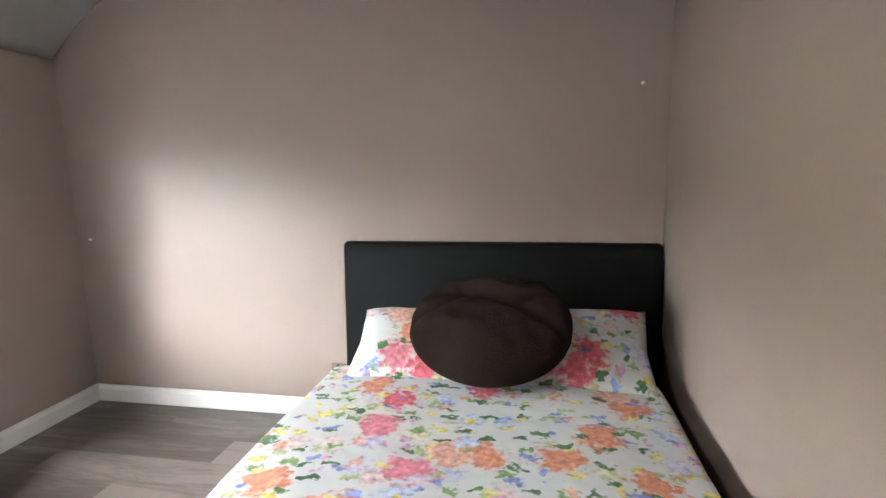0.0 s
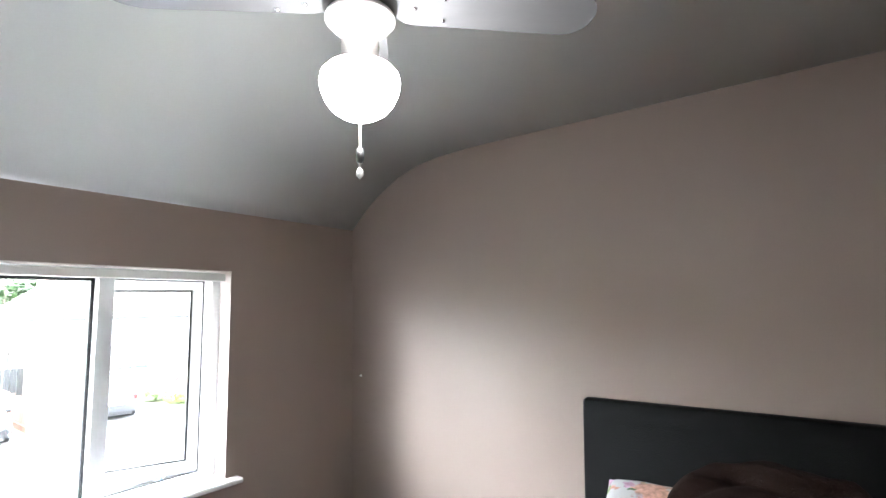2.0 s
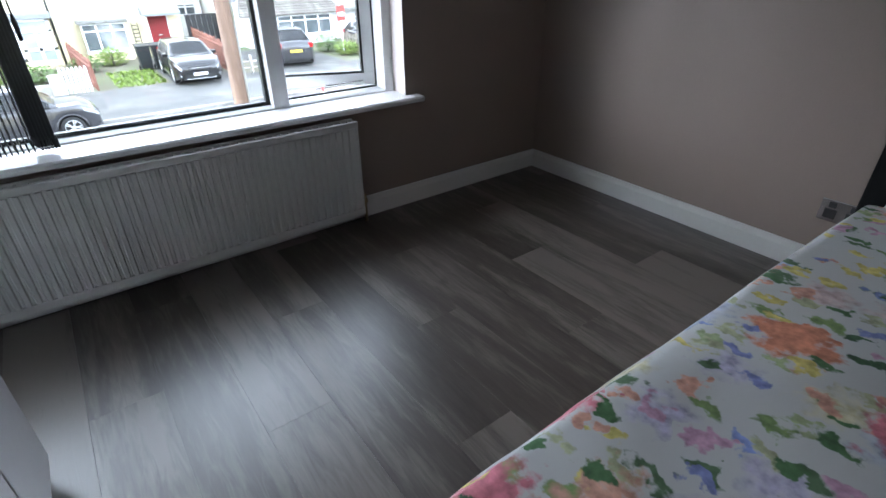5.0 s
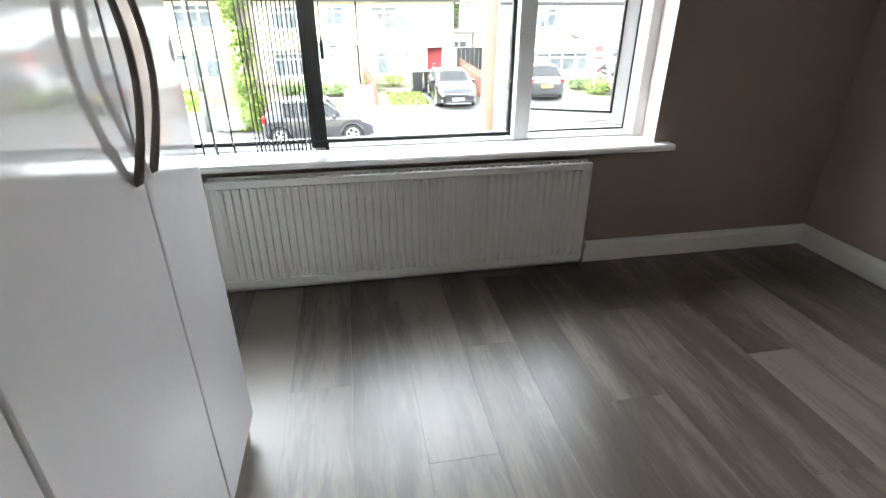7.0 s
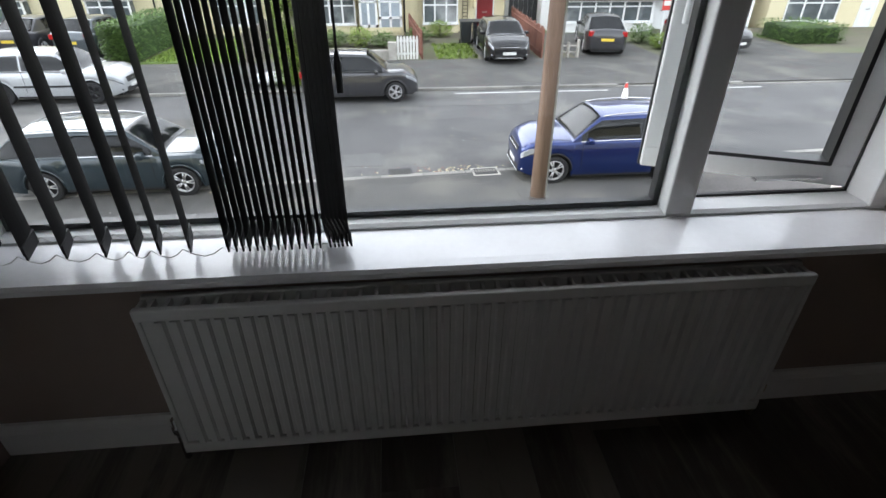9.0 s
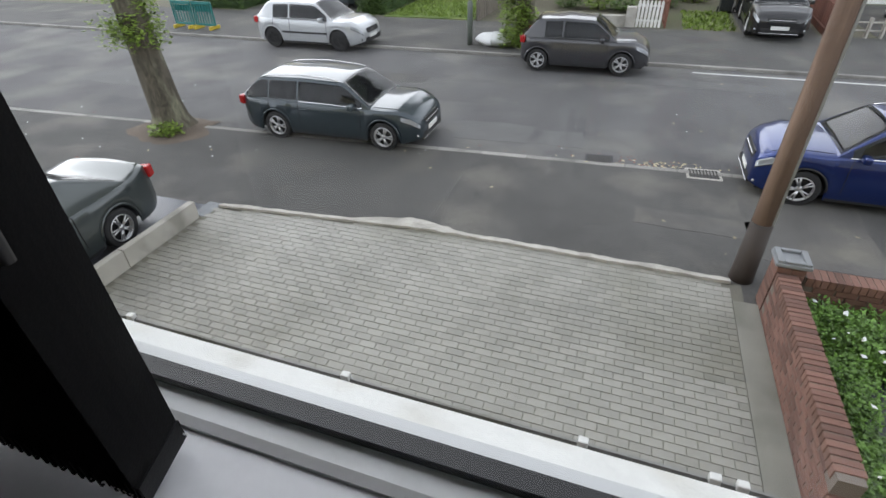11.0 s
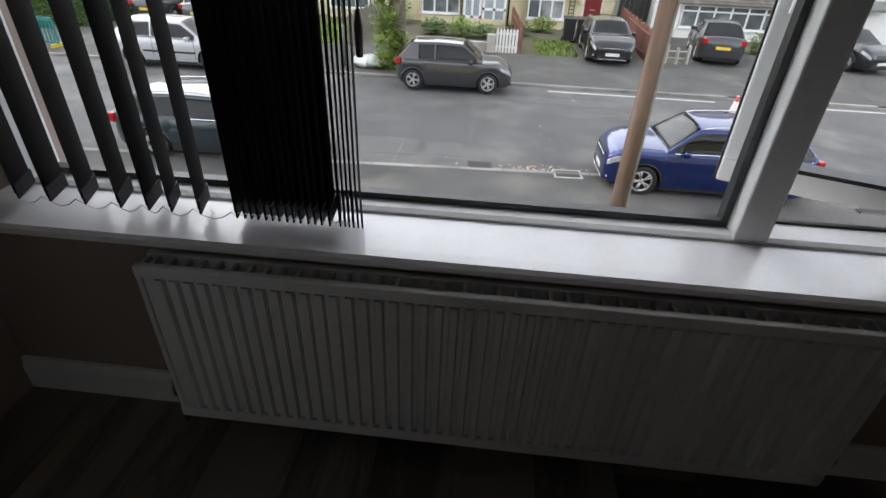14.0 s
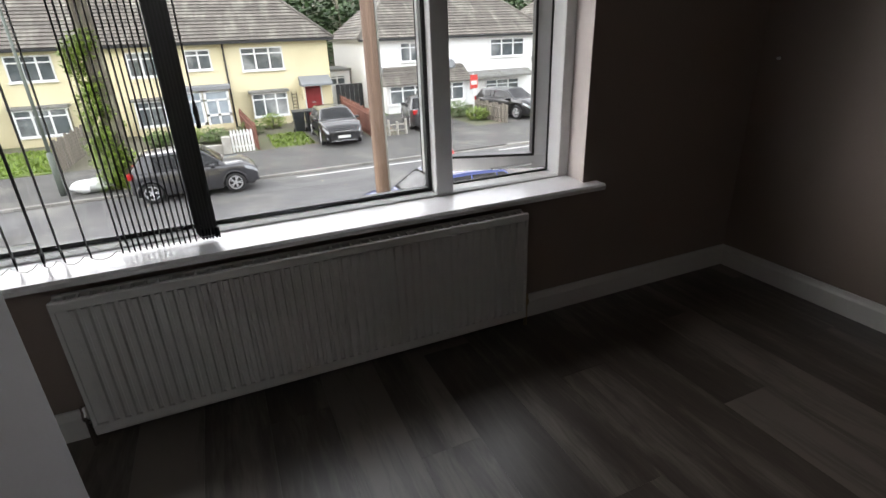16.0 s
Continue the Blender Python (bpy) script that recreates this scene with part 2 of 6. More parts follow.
FANGREY = mat("fan_dark_rim", (0.10, 0.095, 0.09), 0.4, 0.3)
BLADE = mat("fan_blade", (0.17, 0.17, 0.175), 0.3, vary=0.04, scale=8, stretch=(1, 9, 1))
GLOBE = lamp_mat("lit_opal_glass", (1.0, 0.95, 0.88), 0.7)
CORD = mat("pull_cord", (0.72, 0.68, 0.58), 0.7)
DARKBEAD = mat("dark_bead", (0.04, 0.04, 0.04), 0.5)

# ---- building helpers ----


def finish(bm, name, material, smooth=False):
    bmesh.ops.recalc_face_normals(bm, faces=bm.faces)
    me = bpy.data.meshes.new(name)
    bm.to_mesh(me)
    bm.free()
    for p in me.polygons:
        p.use_smooth = smooth
    me.materials.append(material)
    return me


def part(name, bm, material, parent=None, label="", smooth=False, at=None):
    ob = new(name, finish(bm, name, material, smooth))
    if parent:
        ob.parent = parent
    if at is not None:
        ob.matrix_basis = at
    return tagged(ob, label)


def thing(name, label, category, x=0, y=0, z=0, rz=0, group="", kind=""):
    ob = new(name)
    ob.empty_display_size = 0.1
    ob.matrix_basis = pose(x, y, z, 0, 0, rz)
    return tagged(ob, label, category, group, kind)


def box(x0, y0, z0, x1, y1, z1, bevel=0.0, seg=2, bm=None):
    own = bmesh.new()
    bmesh.ops.create_cube(own, size=1)
    bmesh.ops.scale(own, vec=(abs(x1 - x0), abs(y1 - y0), abs(z1 - z0)), verts=own.verts)
    bmesh.ops.translate(own, vec=((x0 + x1) / 2, (y0 + y1) / 2, (z0 + z1) / 2), verts=own.verts)
    if bevel:
        bmesh.ops.bevel(own, geom=own.edges[:], offset=bevel, segments=seg, profile=0.5, affect="EDGES")
    return join(bm, own)


def join(bm, own):
    if bm is None:
        return own
    me = bpy.data.meshes.new("tmp")
    own.to_mesh(me)
    own.free()
    bm.from_mesh(me)
    bpy.data.meshes.remove(me)
    return bm


def moved(bm, m):
    bmesh.ops.transform(bm, matrix=m, verts=bm.verts)
    return bm


def prism(outline, a, b, axis="y", bevel=0.0, bm=None):
    """Extrude a closed outline of pairs along an axis from a to b."""
    own = bmesh.new()
    put = {"x": lambda p, q, s: (s, p, q), "y": lambda p, q, s: (p, s, q), "z": lambda p, q, s: (p, q, s)}[axis]
    lo = [own.verts.new(put(p, q, a)) for p, q in outline]
    hi = [own.verts.new(put(p, q, b)) for p, q in outline]
    own.faces.new(lo), own.faces.new(hi[::-1])
    for i in range(len(lo)):
        j = (i + 1) % len(lo)
        own.faces.new((lo[i], lo[j], hi[j], hi[i]))
    bmesh.ops.recalc_face_normals(own, faces=own.faces)
    if bevel:
        bmesh.ops.bevel(own, geom=own.edges[:], offset=bevel, segments=2, profile=0.5, affect="EDGES")
    return join(bm, own)


def lathe(profile, seg=24, bm=None, m=None):
    """Turn a profile of (radius, height) about z."""
    own = bmesh.new()
    rings = []
    for r, z in profile:
        if r < 1e-5:
            rings.append([own.verts.new((0, 0, z))])
        else:
            rings.append([own.verts.new((r * math.cos(2 * math.pi * i / seg), r * math.sin(2 * math.pi * i / seg), z)) for i in range(seg)])
    for p, q in zip(rings, rings[1:]):
        for i in range(seg):
            j = (i + 1) % seg
            f = [p[i % len(p)], p[j % len(p)], q[j % len(q)], q[i % len(q)]]
            f = list(dict.fromkeys(f))
            if len(f) > 2:
                own.faces.new(f)
    if m is not None:
        moved(own, m)
    return join(bm, own)


def tube(points, radius, seg=8, bm=None, flat=1.0):
    """A round bar along points; radius may be one number or one for each point."""
    own = bmesh.new()
    pts = [Vector(p) for p in points]
    rad = radius if isinstance(radius, (list, tuple)) else [radius] * len(pts)
    rings, ref = [], None
    for i, p in enumerate(pts):
        d = (pts[min(i + 1, len(pts) - 1)] - pts[max(i - 1, 0)]).normalized()
        side = d.cross(ref if ref is not None and abs(d.dot(ref)) < 0.95 else Vector((0, 0, 1)) if abs(d.z) < 0.9 else Vector((1, 0, 0))).normalized()
        up = side.cross(d).normalized()
        ref = up
        rings.append([own.verts.new(p + rad[i] * (math.cos(a) * side + flat * math.sin(a) * up)) for a in (2 * math.pi * k / seg for k in range(seg))])
    for p, q in zip(rings, rings[1:]):
        for k in range(seg):
            own.faces.new((p[k], p[(k + 1) % seg], q[(k + 1) % seg], q[k]))
    own.faces.new(rings[0][::-1]), own.faces.new(rings[-1])
    return join(bm, own)


def grid_patch(fn, nu, nv, bm=None, thick=0.0):
    """A surface from fn(u, v) -> place, u and v from 0 to 1."""
    own = bmesh.new()
    v = [[own.verts.new(fn(i / nu, j / nv)) for j in range(nv + 1)] for i in range(nu + 1)]
    for i in range(nu):
        for j in range(nv):
            own.faces.new((v[i][j], v[i + 1][j], v[i + 1][j + 1], v[i][j + 1]))
    if thick:
        bmesh.ops.solidify(own, geom=own.faces[:], thickness=thick)
    return join(bm, own)


def setting(name, bm, material, label="", category="", smooth=False):
    return tagged(part(name, bm, material, None, "", smooth), label, category, kind="structure")


# ---- room: shell ----
RX, RY, TOP = 3.17, -3.2, 2.37
WIN_R, WIN_L, WIN_B, WIN_T = -0.905, -3.12, 0.53, 1.64

bm = box(-0.24, RY - 0.2, -0.3, 0, 0.2, WIN_B)
box(-0.28, RY - 0.2, WIN_T, 0, 0.2, 2.6, bm=bm)
box(-0.28, WIN_R, WIN_B, 0, 0.2, WIN_T, bm=bm)
box(-0.28, RY - 0.2, WIN_B, 0, WIN_L, WIN_T, bm=bm)
setting("wall_west", bm, WALL, "taupe painted bedroom wall round the window", "wall")
setting("wall_north", box(0.0, 0, -0.3, RX + 0.2, 0.2, 2.6), WALL, "taupe painted wall behind the headboard", "wall")
setting("wall_east", box(RX, RY - 0.2, -0.3, RX + 0.2, 0, 2.6), WALL, "taupe painted wall beside the bed", "wall")
setting("wall_south", box(0.0, RY - 0.2, -0.3, RX, RY, 2.6), WALL, "taupe painted wall behind the wardrobe", "wall")
prof = [(0.0, 1.965), (0.07, 2.035), (0.17, 2.125), (0.29, 2.205), (0.43, 2.28), (0.58, 2.328), (0.75, 2.353), (1.0, 2.367), (1.3, TOP), (RX, TOP)]
prof += [(RX, 2.58), (0.0, 2.58)]
ceil = setting("ceiling", prism(prof, RY, 0.0, "y"), CEIL, "white ceiling curving down to the eaves", "ceiling", True)
for poly in ceil.data.polygons:
    poly.use_smooth = abs(poly.normal.y) < 0.5

floor = setting("floor", box(0, RY, -0.1, RX, 0, -0.012), JOINT, "grey-brown wood laminate floor", "floor")

sk = [(0, 0), (0.018, 0), (0.018, 0.075), (0.012, 0.085), (0.010, 0.1), (0, 0.1)]
base = bmesh.new()
prism([(x, z) for x, z in sk], RY, -0.0, "y", bm=base)
prism([(-p, q) for p, q in sk], 0.018, RX, "x", bm=base)
prism([(RX - x, z) for x, z in sk], RY, -0.018, "y", bm=base)
setting("baseboard", base, GLOSSWHITE, "white painted wooden skirting board", "baseboard")

# ---- window ----
FX0, FX1 = -0.20, -0.105
window = thing("window_1", "white plastic window with an open casement", "window", kind="structure")
yl, yr, zb, zt = WIN_L, WIN_R, 0.548, WIN_T
MULL_R, MULL_L = -1.47, WIN_L + 0.015
bm = prism([(FX0, zb), (FX1, zb), (FX1, zb + 0.013), (FX1 - 0.012, zb + 0.019), (FX0, zb + 0.02)], yl, yr, "y")
box(FX0, yl, zt - 0.05, FX1, yr, zt, 0.006, bm=bm)
for a, b in ((yr - 0.05, yr), (yl, yl + 0.05), (MULL_R - 0.035, MULL_R + 0.035)):
    box(FX0 - 0.001, a, zb + 0.012, FX1 + 0.002, b, zt - 0.045, 0.005, bm=bm)
part("window_frame", bm, UPVC, window)
zi0, zi1 = zb + 0.02, zt - 0.05


def beads(y0, y1, x, z0, z1, w, d):
    b = box(x, y0, z0, x + d, y1, z0 + w)
    box(x, y0, z1 - w, x + d, y1, z1, bm=b)
    box(x, y0, z0 + w, x + d, y0 + w, z1 - w, bm=b)
    box(x, y1 - w, z0 + w, x + d, y1, z1 - w, bm=b)
    return b


part("gasket", beads(MULL_L + 0.035, MULL_R - 0.035, FX0 + 0.026, zi0, zi1, 0.015, 0.026), GASKET, window, "black rubber glazing gasket")
p = part("pane", box(FX0 + 0.035, MULL_L + 0.035, zi0, FX0 + 0.055, MULL_R - 0.035, zi1), PANE, window)
p.visible_shadow = False
# open casement, hinged at the jamb
sash = new("casement")
sash.parent = window
sash.matrix_basis = pose(FX0 - 0.005, yr - 0.045, 0, 0, 0, -22)
SW = 0.53
b = bmesh.new()
z0, z1 = zb + 0.03, zt - 0.045
for q in ((0, -SW, z0, 0.055, 0, z0 + 0.06), (0, -SW, z1 - 0.06, 0.055, 0, z1), (0, -SW, z0 + 0.058, 0.055, -SW + 0.06, z1 - 0.058), (0, -0.06, z0 + 0.058, 0.055, 0, z1 - 0.058)):
    box(-q[3] + 0.02, q[1], q[2], 0.02, q[4], q[5], 0.005, bm=b)
part("sash_frame", b, UPVC, sash)
part("sash_gasket", beads(-SW + 0.055, -0.055, -0.036, z0 + 0.055, z1 - 0.055, 0.010, 0.058), GASKET, sash, "black rubber gasket")
part("edge_seal", beads(-SW - 0.005, 0.0, -0.028, z0 - 0.005, z1 + 0.005, 0.012, 0.022), GASKET, sash, "black rubber edge seal")
p = part("sash_pane", box(-0.018, -SW + 0.06, z0 + 0.06, 0.002, -0.06, z1 - 0.06), PANE, sash)
p.visible_shadow = False
b = box(0.02, -SW + 0.018, 1.02, 0.035, -SW + 0.042, 1.10, 0.004)
tube([(0.045, -SW + 0.03, 1.06), (0.05, -SW + 0.03, 1.06), (0.05, -SW + 0.03, 0.97)], 0.008, 8, bm=b)
part("window_handle", b, UPVC, sash)
# friction stay and inner rebate strip
part("stay", box(FX0 - 0.03, yr - 0.3, zb + 0.046, FX0 - 0.01, yr - 0.06, zb + 0.052), CHROME, window, "steel friction stay")
part("rebate_seal", beads(MULL_R + 0.035, yr - 0.05, FX0 + 0.004, zi0, zi1, 0.006, 0.012), GASKET, window, "thin black seal strip")
# plastered reveals are given a paler colour than the wall
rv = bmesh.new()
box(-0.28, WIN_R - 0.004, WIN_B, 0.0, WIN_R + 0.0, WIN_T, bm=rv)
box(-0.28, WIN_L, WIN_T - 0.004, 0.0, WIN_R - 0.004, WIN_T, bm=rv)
part("reveal", rv, mat("reveal_pale", (0.72, 0.66, 0.62), 0.55, vary=0.04, bump=0.05), window, "plastered window reveal, paler than the wall")
sill = [(-0.11, 0.555), (-0.11, 0.53), (0.05, 0.52), (0.060, 0.526), (0.062, 0.540), (0.055, 0.548), (0.03, 0.550)]
b = prism(sill, WIN_L + 0.001, WIN_R - 0.005, "y")
prism([(0.001, 0.549), (0.001, 0.522), (0.05, 0.52), (0.060, 0.526), (0.062, 0.540), (0.055, 0.548)], WIN_R - 0.005, -0.84, "y", bm=b)
part("window_sill", b, SILLMAT, window, "white gloss window board", smooth=False)
b = prism([(-0.19, 0.560), (-0.268, 0.514), (-0.277, 0.504), (-0.277, 0.462), (-0.264, 0.462), (-0.262, 0.502), (-0.19, 0.546)], WIN_L + 0.004, WIN_R - 0.006, "y")
part("outer_sill", b, mat("weathered_white", (0.80, 0.80, 0.77), 0.5, vary=0.1, scale=14, fine=90, stain=(0.68, 0.67, 0.62), bump=0.2), window, "weathered white outside sill")

# ---- radiator ----
rad = thing("radiator", "white enamelled panel radiator under the window", "radiator", 0, -1.97, 0)
L2, RZ0, RZ1 = 0.75, 0.055, 0.50
face = []
n = 48
for i in range(n):
    y = -L2 + 0.03 + (2 * L2 - 0.06) * i / n
    w = (2 * L2 - 0.06) / n
    face += [(y, 0.088), (y + w * 0.28, 0.088), (y + w * 0.42, 0.098), (y + w * 0.86, 0.098)]
face += [(L2 - 0.03, 0.088), (L2, 0.088), (L2, 0.078), (-L2, 0.078), (-L2, 0.088)]
part("front_panel", prism([(x, y) for y, x in face], RZ0 + 0.035, RZ1 - 0.03, "z"), RADMAT, rad)
b = box(0.078, -L2, RZ0, 0.096, L2, RZ0 + 0.034, 0.003)
box(0.078, -L2, RZ1 - 0.029, 0.096, L2, RZ1, 0.004, bm=b)
part("rim", b, RADMAT, rad)
b = box(0.03, -L2, RZ0, 0.045, L2, RZ1, 0.003)
part("back_panel", b, RADMAT, rad)
b = bmesh.new()
for y0 in (-L2, L2 - 0.012):
    part("end_panel", box(0.032, y0, RZ0 + 0.01, 0.094, y0 + 0.012, RZ1 - 0.006, 0.003), RADMAT, rad)
b = bmesh.new()
for i in range(44):
    y = -L2 + 0.03 + i * (2 * L2 - 0.06) / 43
    box(0.046, y - 0.004, RZ1 - 0.02, 0.077, y + 0.004, RZ1 - 0.004, bm=b)
tagged(part("top_grille", b, RADMAT, rad), kind="stuff")
for sgn in (-1, 1):
    y = sgn * (L2 + 0.018)
    b = lathe([(0.0, -0.012), (0.008, -0.012), (0.008, 0.085), (0.013, 0.085), (0.013, 0.105), (0.009, 0.108), (0.009, 0.13), (0.0, 0.132)], 12, m=pose(0.062, y, 0.012))
    tube([(0.062, y, 0.085), (0.062, y - sgn * 0.025, 0.085)], 0.009, 8, bm=b)
    part("valve", b, BRASS if sgn > 0 else CHROME, rad, "small radiator valve on its pipe", smooth=True)
b = bmesh.new()
for y in (-0.55, 0.55):
    part("bracket", box(0.0, y - 0.02, 0.1, 0.034, y + 0.02, 0.45), CARCASS, rad)

# ---- vertical blinds, drawn to one side ----
BZ0, BZ1 = 0.572, 1.57
blinds = thing("vertical_blind", "black fabric vertical blind drawn partly open", "blind", -0.045, 0, 0)
part("headrail", box(-0.022, WIN_L + 0.02, 1.585, 0.022, WIN_R - 0.02, 1.625, 0.004), FANWHITE, blinds, "white aluminium headrail")


def slat_mesh(turn, name):
    def fn(u, v):
        s = (u - 0.5) * 0.089
        bow = 0.004 * math.cos(math.pi * (u - 0.5))
        return Matrix.Rotation(radians(turn), 3, "Z") @ Vector((s, bow, BZ0 + 0.012 + (BZ1 - BZ0 - 0.012) * v))
    b = grid_patch(fn, 6, 1, thick=0.0009)
    w = Matrix.Rotation(radians(turn), 4, "Z") @ Matrix.Translation((0, 0.003, 0))
    k = box(-0.043, -0.0018, BZ0, 0.043, 0.0018, BZ0 + 0.032)
    join(b, moved(k, w))
    return finish(b, name, BLIND)


stack = [(-2.285 - 0.009 * i, 16 + 0.8 * math.sin(i * 2.1)) for i in range(6)]
stack += [(-2.330 - 0.0152 * i, 4.5 + 0.55 * i + 1.4 * math.sin(i * 2.1)) for i in range(1, 15)]
loose = [(-2.625, 16), (-2.69, 19), (-2.735, 14), (-2.80, 18), (-2.88, 20), (-2.955, 17), (-3.03, 21)]
bottoms = []
for y, turn in stack + loose:
    ob = new("slat", slat_mesh(turn, "slat"))
    ob.parent = blinds
    ob.location = (0, y, 0)
    bottoms.append((y, turn))
for sx in (-0.04, 0.04):
    pts = []
    for (ya, _), (yb, _) in zip(bottoms, bottoms[1:]):
        for k in range(4):
            f = k / 4
            pts.append((sx, ya + (yb - ya) * f, BZ0 + 0.012 - min(0.02, 0.4 * abs(yb - ya)) * math.sin(math.pi * f)))
    part("bottom_chain", tube(pts, 0.0013, 4), CHAIN, blinds, "fine white linking chain")
b = tube([(0.03, -2.262, 1.57), (0.034, -2.26, 1.2), (0.03, -2.262, 0.97)], 0.0025, 6)
part("control_cord", b, mat("dark_cord", (0.05, 0.05, 0.05), 0.6), blinds, "dark control cord")
part("cord_weight", lathe([(0.0, 0.0), (0.006, 0.002), (0.0075, 0.05), (0.004, 0.075), (0.0, 0.076)], 10, m=pose(0.03, -2.262, 0.90)), DARKBEAD, blinds, "cord weight", True)

# ---- bed ----
bed = thing("bed", "black faux-leather double bed with a padded headboard", "bed", 2.398, 0, 0)
HW = 0.759


hp = []
for k in range(13):
    f = k / 12
    hp.append((-0.155 + 0.075 * f ** 0.8, 0.02 + 0.955 * f))
hp += [(-0.065, 0.985), (-0.035, 0.987), (-0.018, 0.975)]
hp += [(-0.012, 0.95), (-0.012, 0.02)]
b = prism(hp, -HW, HW, "x")
bmesh.ops.bevel(b, geom=[e for e in b.edges if abs(abs(e.verts[0].co.x) - HW) < 1e-4 and abs(abs(e.verts[1].co.x) - HW) < 1e-4 and e.verts[0].co.x * e.verts[1].co.x > 0], offset=0.018, segments=3, profile=0.5, affect="EDGES")
part("headboard", b, LEATHER, bed, "padded black faux-leather headboard", True)
b = box(-0.705, -2.03, 0.12, -0.67, -0.096, 0.33, 0.012, 3)
part("side_rail", b, LEATHER, bed)
part("side_rail", box(0.67, -2.03, 0.12, 0.705, -0.096, 0.33, 0.012, 3), LEATHER, bed)
part("foot_rail", box(-0.705, -2.066, 0.12, 0.705, -2.031, 0.36, 0.012, 3), LEATHER, bed)
for sx in (-0.665, 0.625):
    for y in (-2.02, -0.2):
        part("leg", box(sx, y, 0, sx + 0.04, y + 0.05, 0.121, 0.004), LEATHER, bed)
part("slat_base", box(-0.669, -2.03, 0.27, 0.669, -0.1, 0.298), CARCASS, bed)
matt = tagged(part("mattress", box(1.735, -2.03, 0.2985, 3.061, -0.10, 0.46, 0.04, 3), mat("mattress_cotton", (0.7, 0.7, 0.68), 0.9), None, "", True), "white mattress on the bed base", "mattress")


def wrinkle(x, y, s=1.0):
    return s * (noise.noise(Vector((x * 2.2, y * 1.1, 0.3))) * 0.012 + noise.noise(Vector((x * 7, y * 3.0, 1.7))) * 0.006 + noise.noise(Vector((x * 17, y * 9, 4.1))) * 0.0025)


def duvet_fn(u, v):
    """Across the bed, over both sides; along it from the pillows to over the foot."""
    c = (u - 0.5) * 1.86
    y = -0.42 - 1.65 * min(v / 0.88, 1)
    lim, r = 0.628, 0.06
    ac = abs(c)
    drop = 0.0
    if ac > lim:
        over = ac - lim
        x = lim + min(over * 0.62, 0.094 + 0.016 * math.sin(y * 7) + 0.008 * math.sin(y * 19))
        drop = max(0.0, over * 1.02 - 0.065)
        x = math.copysign(x, c)
        if c > 0:
            x = min(x, 0.738)
    else:
        x = c
    z = 0.487 + 0.018 * (1 - (c / 1.0) ** 2) - drop + wrinkle(c, y, 1.0 if drop < 0.02 else 0.7)
    if v > 0.88:
        k = (v - 0.88) / 0.12
        y -= 0.05 * math.sin(min(k * 2, 1) * math.pi / 2)
        z -= 0.22 * k * k
    if v < 0.04:
        z -= 0.02 * (1 - v / 0.04)
    return x + wrinkle(y, c, 0.6), y, z


b = grid_patch(duvet_fn, 70, 64)
ob = part("duvet", moved(b, Matrix.Translation((2.398, 0, 0))), FLORAL, None, "", True)
so = ob.modifiers.new("thickness", "SOLIDIFY")
so.thickness, so.offset = 0.022, -1
tagged(ob, "white duvet printed with watercolour flowers, spread on the bed", "duvet")


def pillow(x, y, z, rx, rz, w, d, label):
    def fn(sign):
        def f(u, v):
            a, c = u * 2 - 1, v * 2 - 1
            px = a * w / 2 * (1 - 0.06 * (1 - abs(c)) * abs(a) ** 3)
            py = c * d / 2 * (1 - 0.09 * (1 - abs(a)) * abs(c) ** 3)
            t = max(0.0, (1 - a ** 4) * (1 - c ** 4)) ** 0.55
            return px, py, sign * (0.072 * t + 0.002) + 0.8 * wrinkle(px * 2 + x, py * 2 + sign, t)
        return f
    b = grid_patch(fn(1), 28, 20)
    join(b, grid_patch(fn(-1), 28, 20))
    bmesh.ops.remove_doubles(b, verts=b.verts, dist=0.004)
    o = part("pillow", b, FLORAL, None, "", True, pose(x, y, z, rx, 0, rz))
    return tagged(o, label, "pillow", "pillows on the bed")


pillow(2.11, -0.37, 0.575, 26, 3, 0.62, 0.45, "white floral pillow leaning on the headboard")
pillow(2.73, -0.37, 0.585, 30, -2, 0.66, 0.46, "white floral pillow with blue and red flowers")


def cushion_fn(u, v):
    a, th = 2 * math.pi * u, math.pi * v
    r = math.sin(th) ** 0.75
    x, y = 0.318 * r * math.cos(a), 0.24 * r * math.sin(a)
    z = 0.125 * math.copysign(abs(math.cos(th)) ** 0.8, math.cos(th))
    fold = y - 0.10 - 0.5 * x * x + 0.03 * math.sin(x * 13)
    pucker = 0.035 * math.exp(-(fold / 0.028) ** 2) * math.exp(-(x / 0.2) ** 4) - 0.02 * math.exp(-((fold - 0.05) / 0.03) ** 2) + 0.03 * math.exp(-((x + 0.12) ** 2 + (y - 0.12) ** 2) / 0.012) + 0.045 * noise.noise(Vector((x * 5, y * 5, z * 4))) + 0.03 * math.exp(-((y - 0.14 + 0.6 * abs(x + 0.06)) / 0.03) ** 2) + 0.016 * noise.noise(Vector((x * 14, y * 14, z * 9)))
    return x, y, z - pucker * (1 if z > 0 else 0)


b = grid_patch(cushion_fn, 96, 60)
bmesh.ops.remove_doubles(b, verts=b.verts, dist=0.002)
ob = part("cushion", b, BROWN, None, "", True, pose(2.412, -0.55, 0.725, 38, 0, 0))
tagged(ob, "large round dark brown plush cushion on the pillows", "cushion")

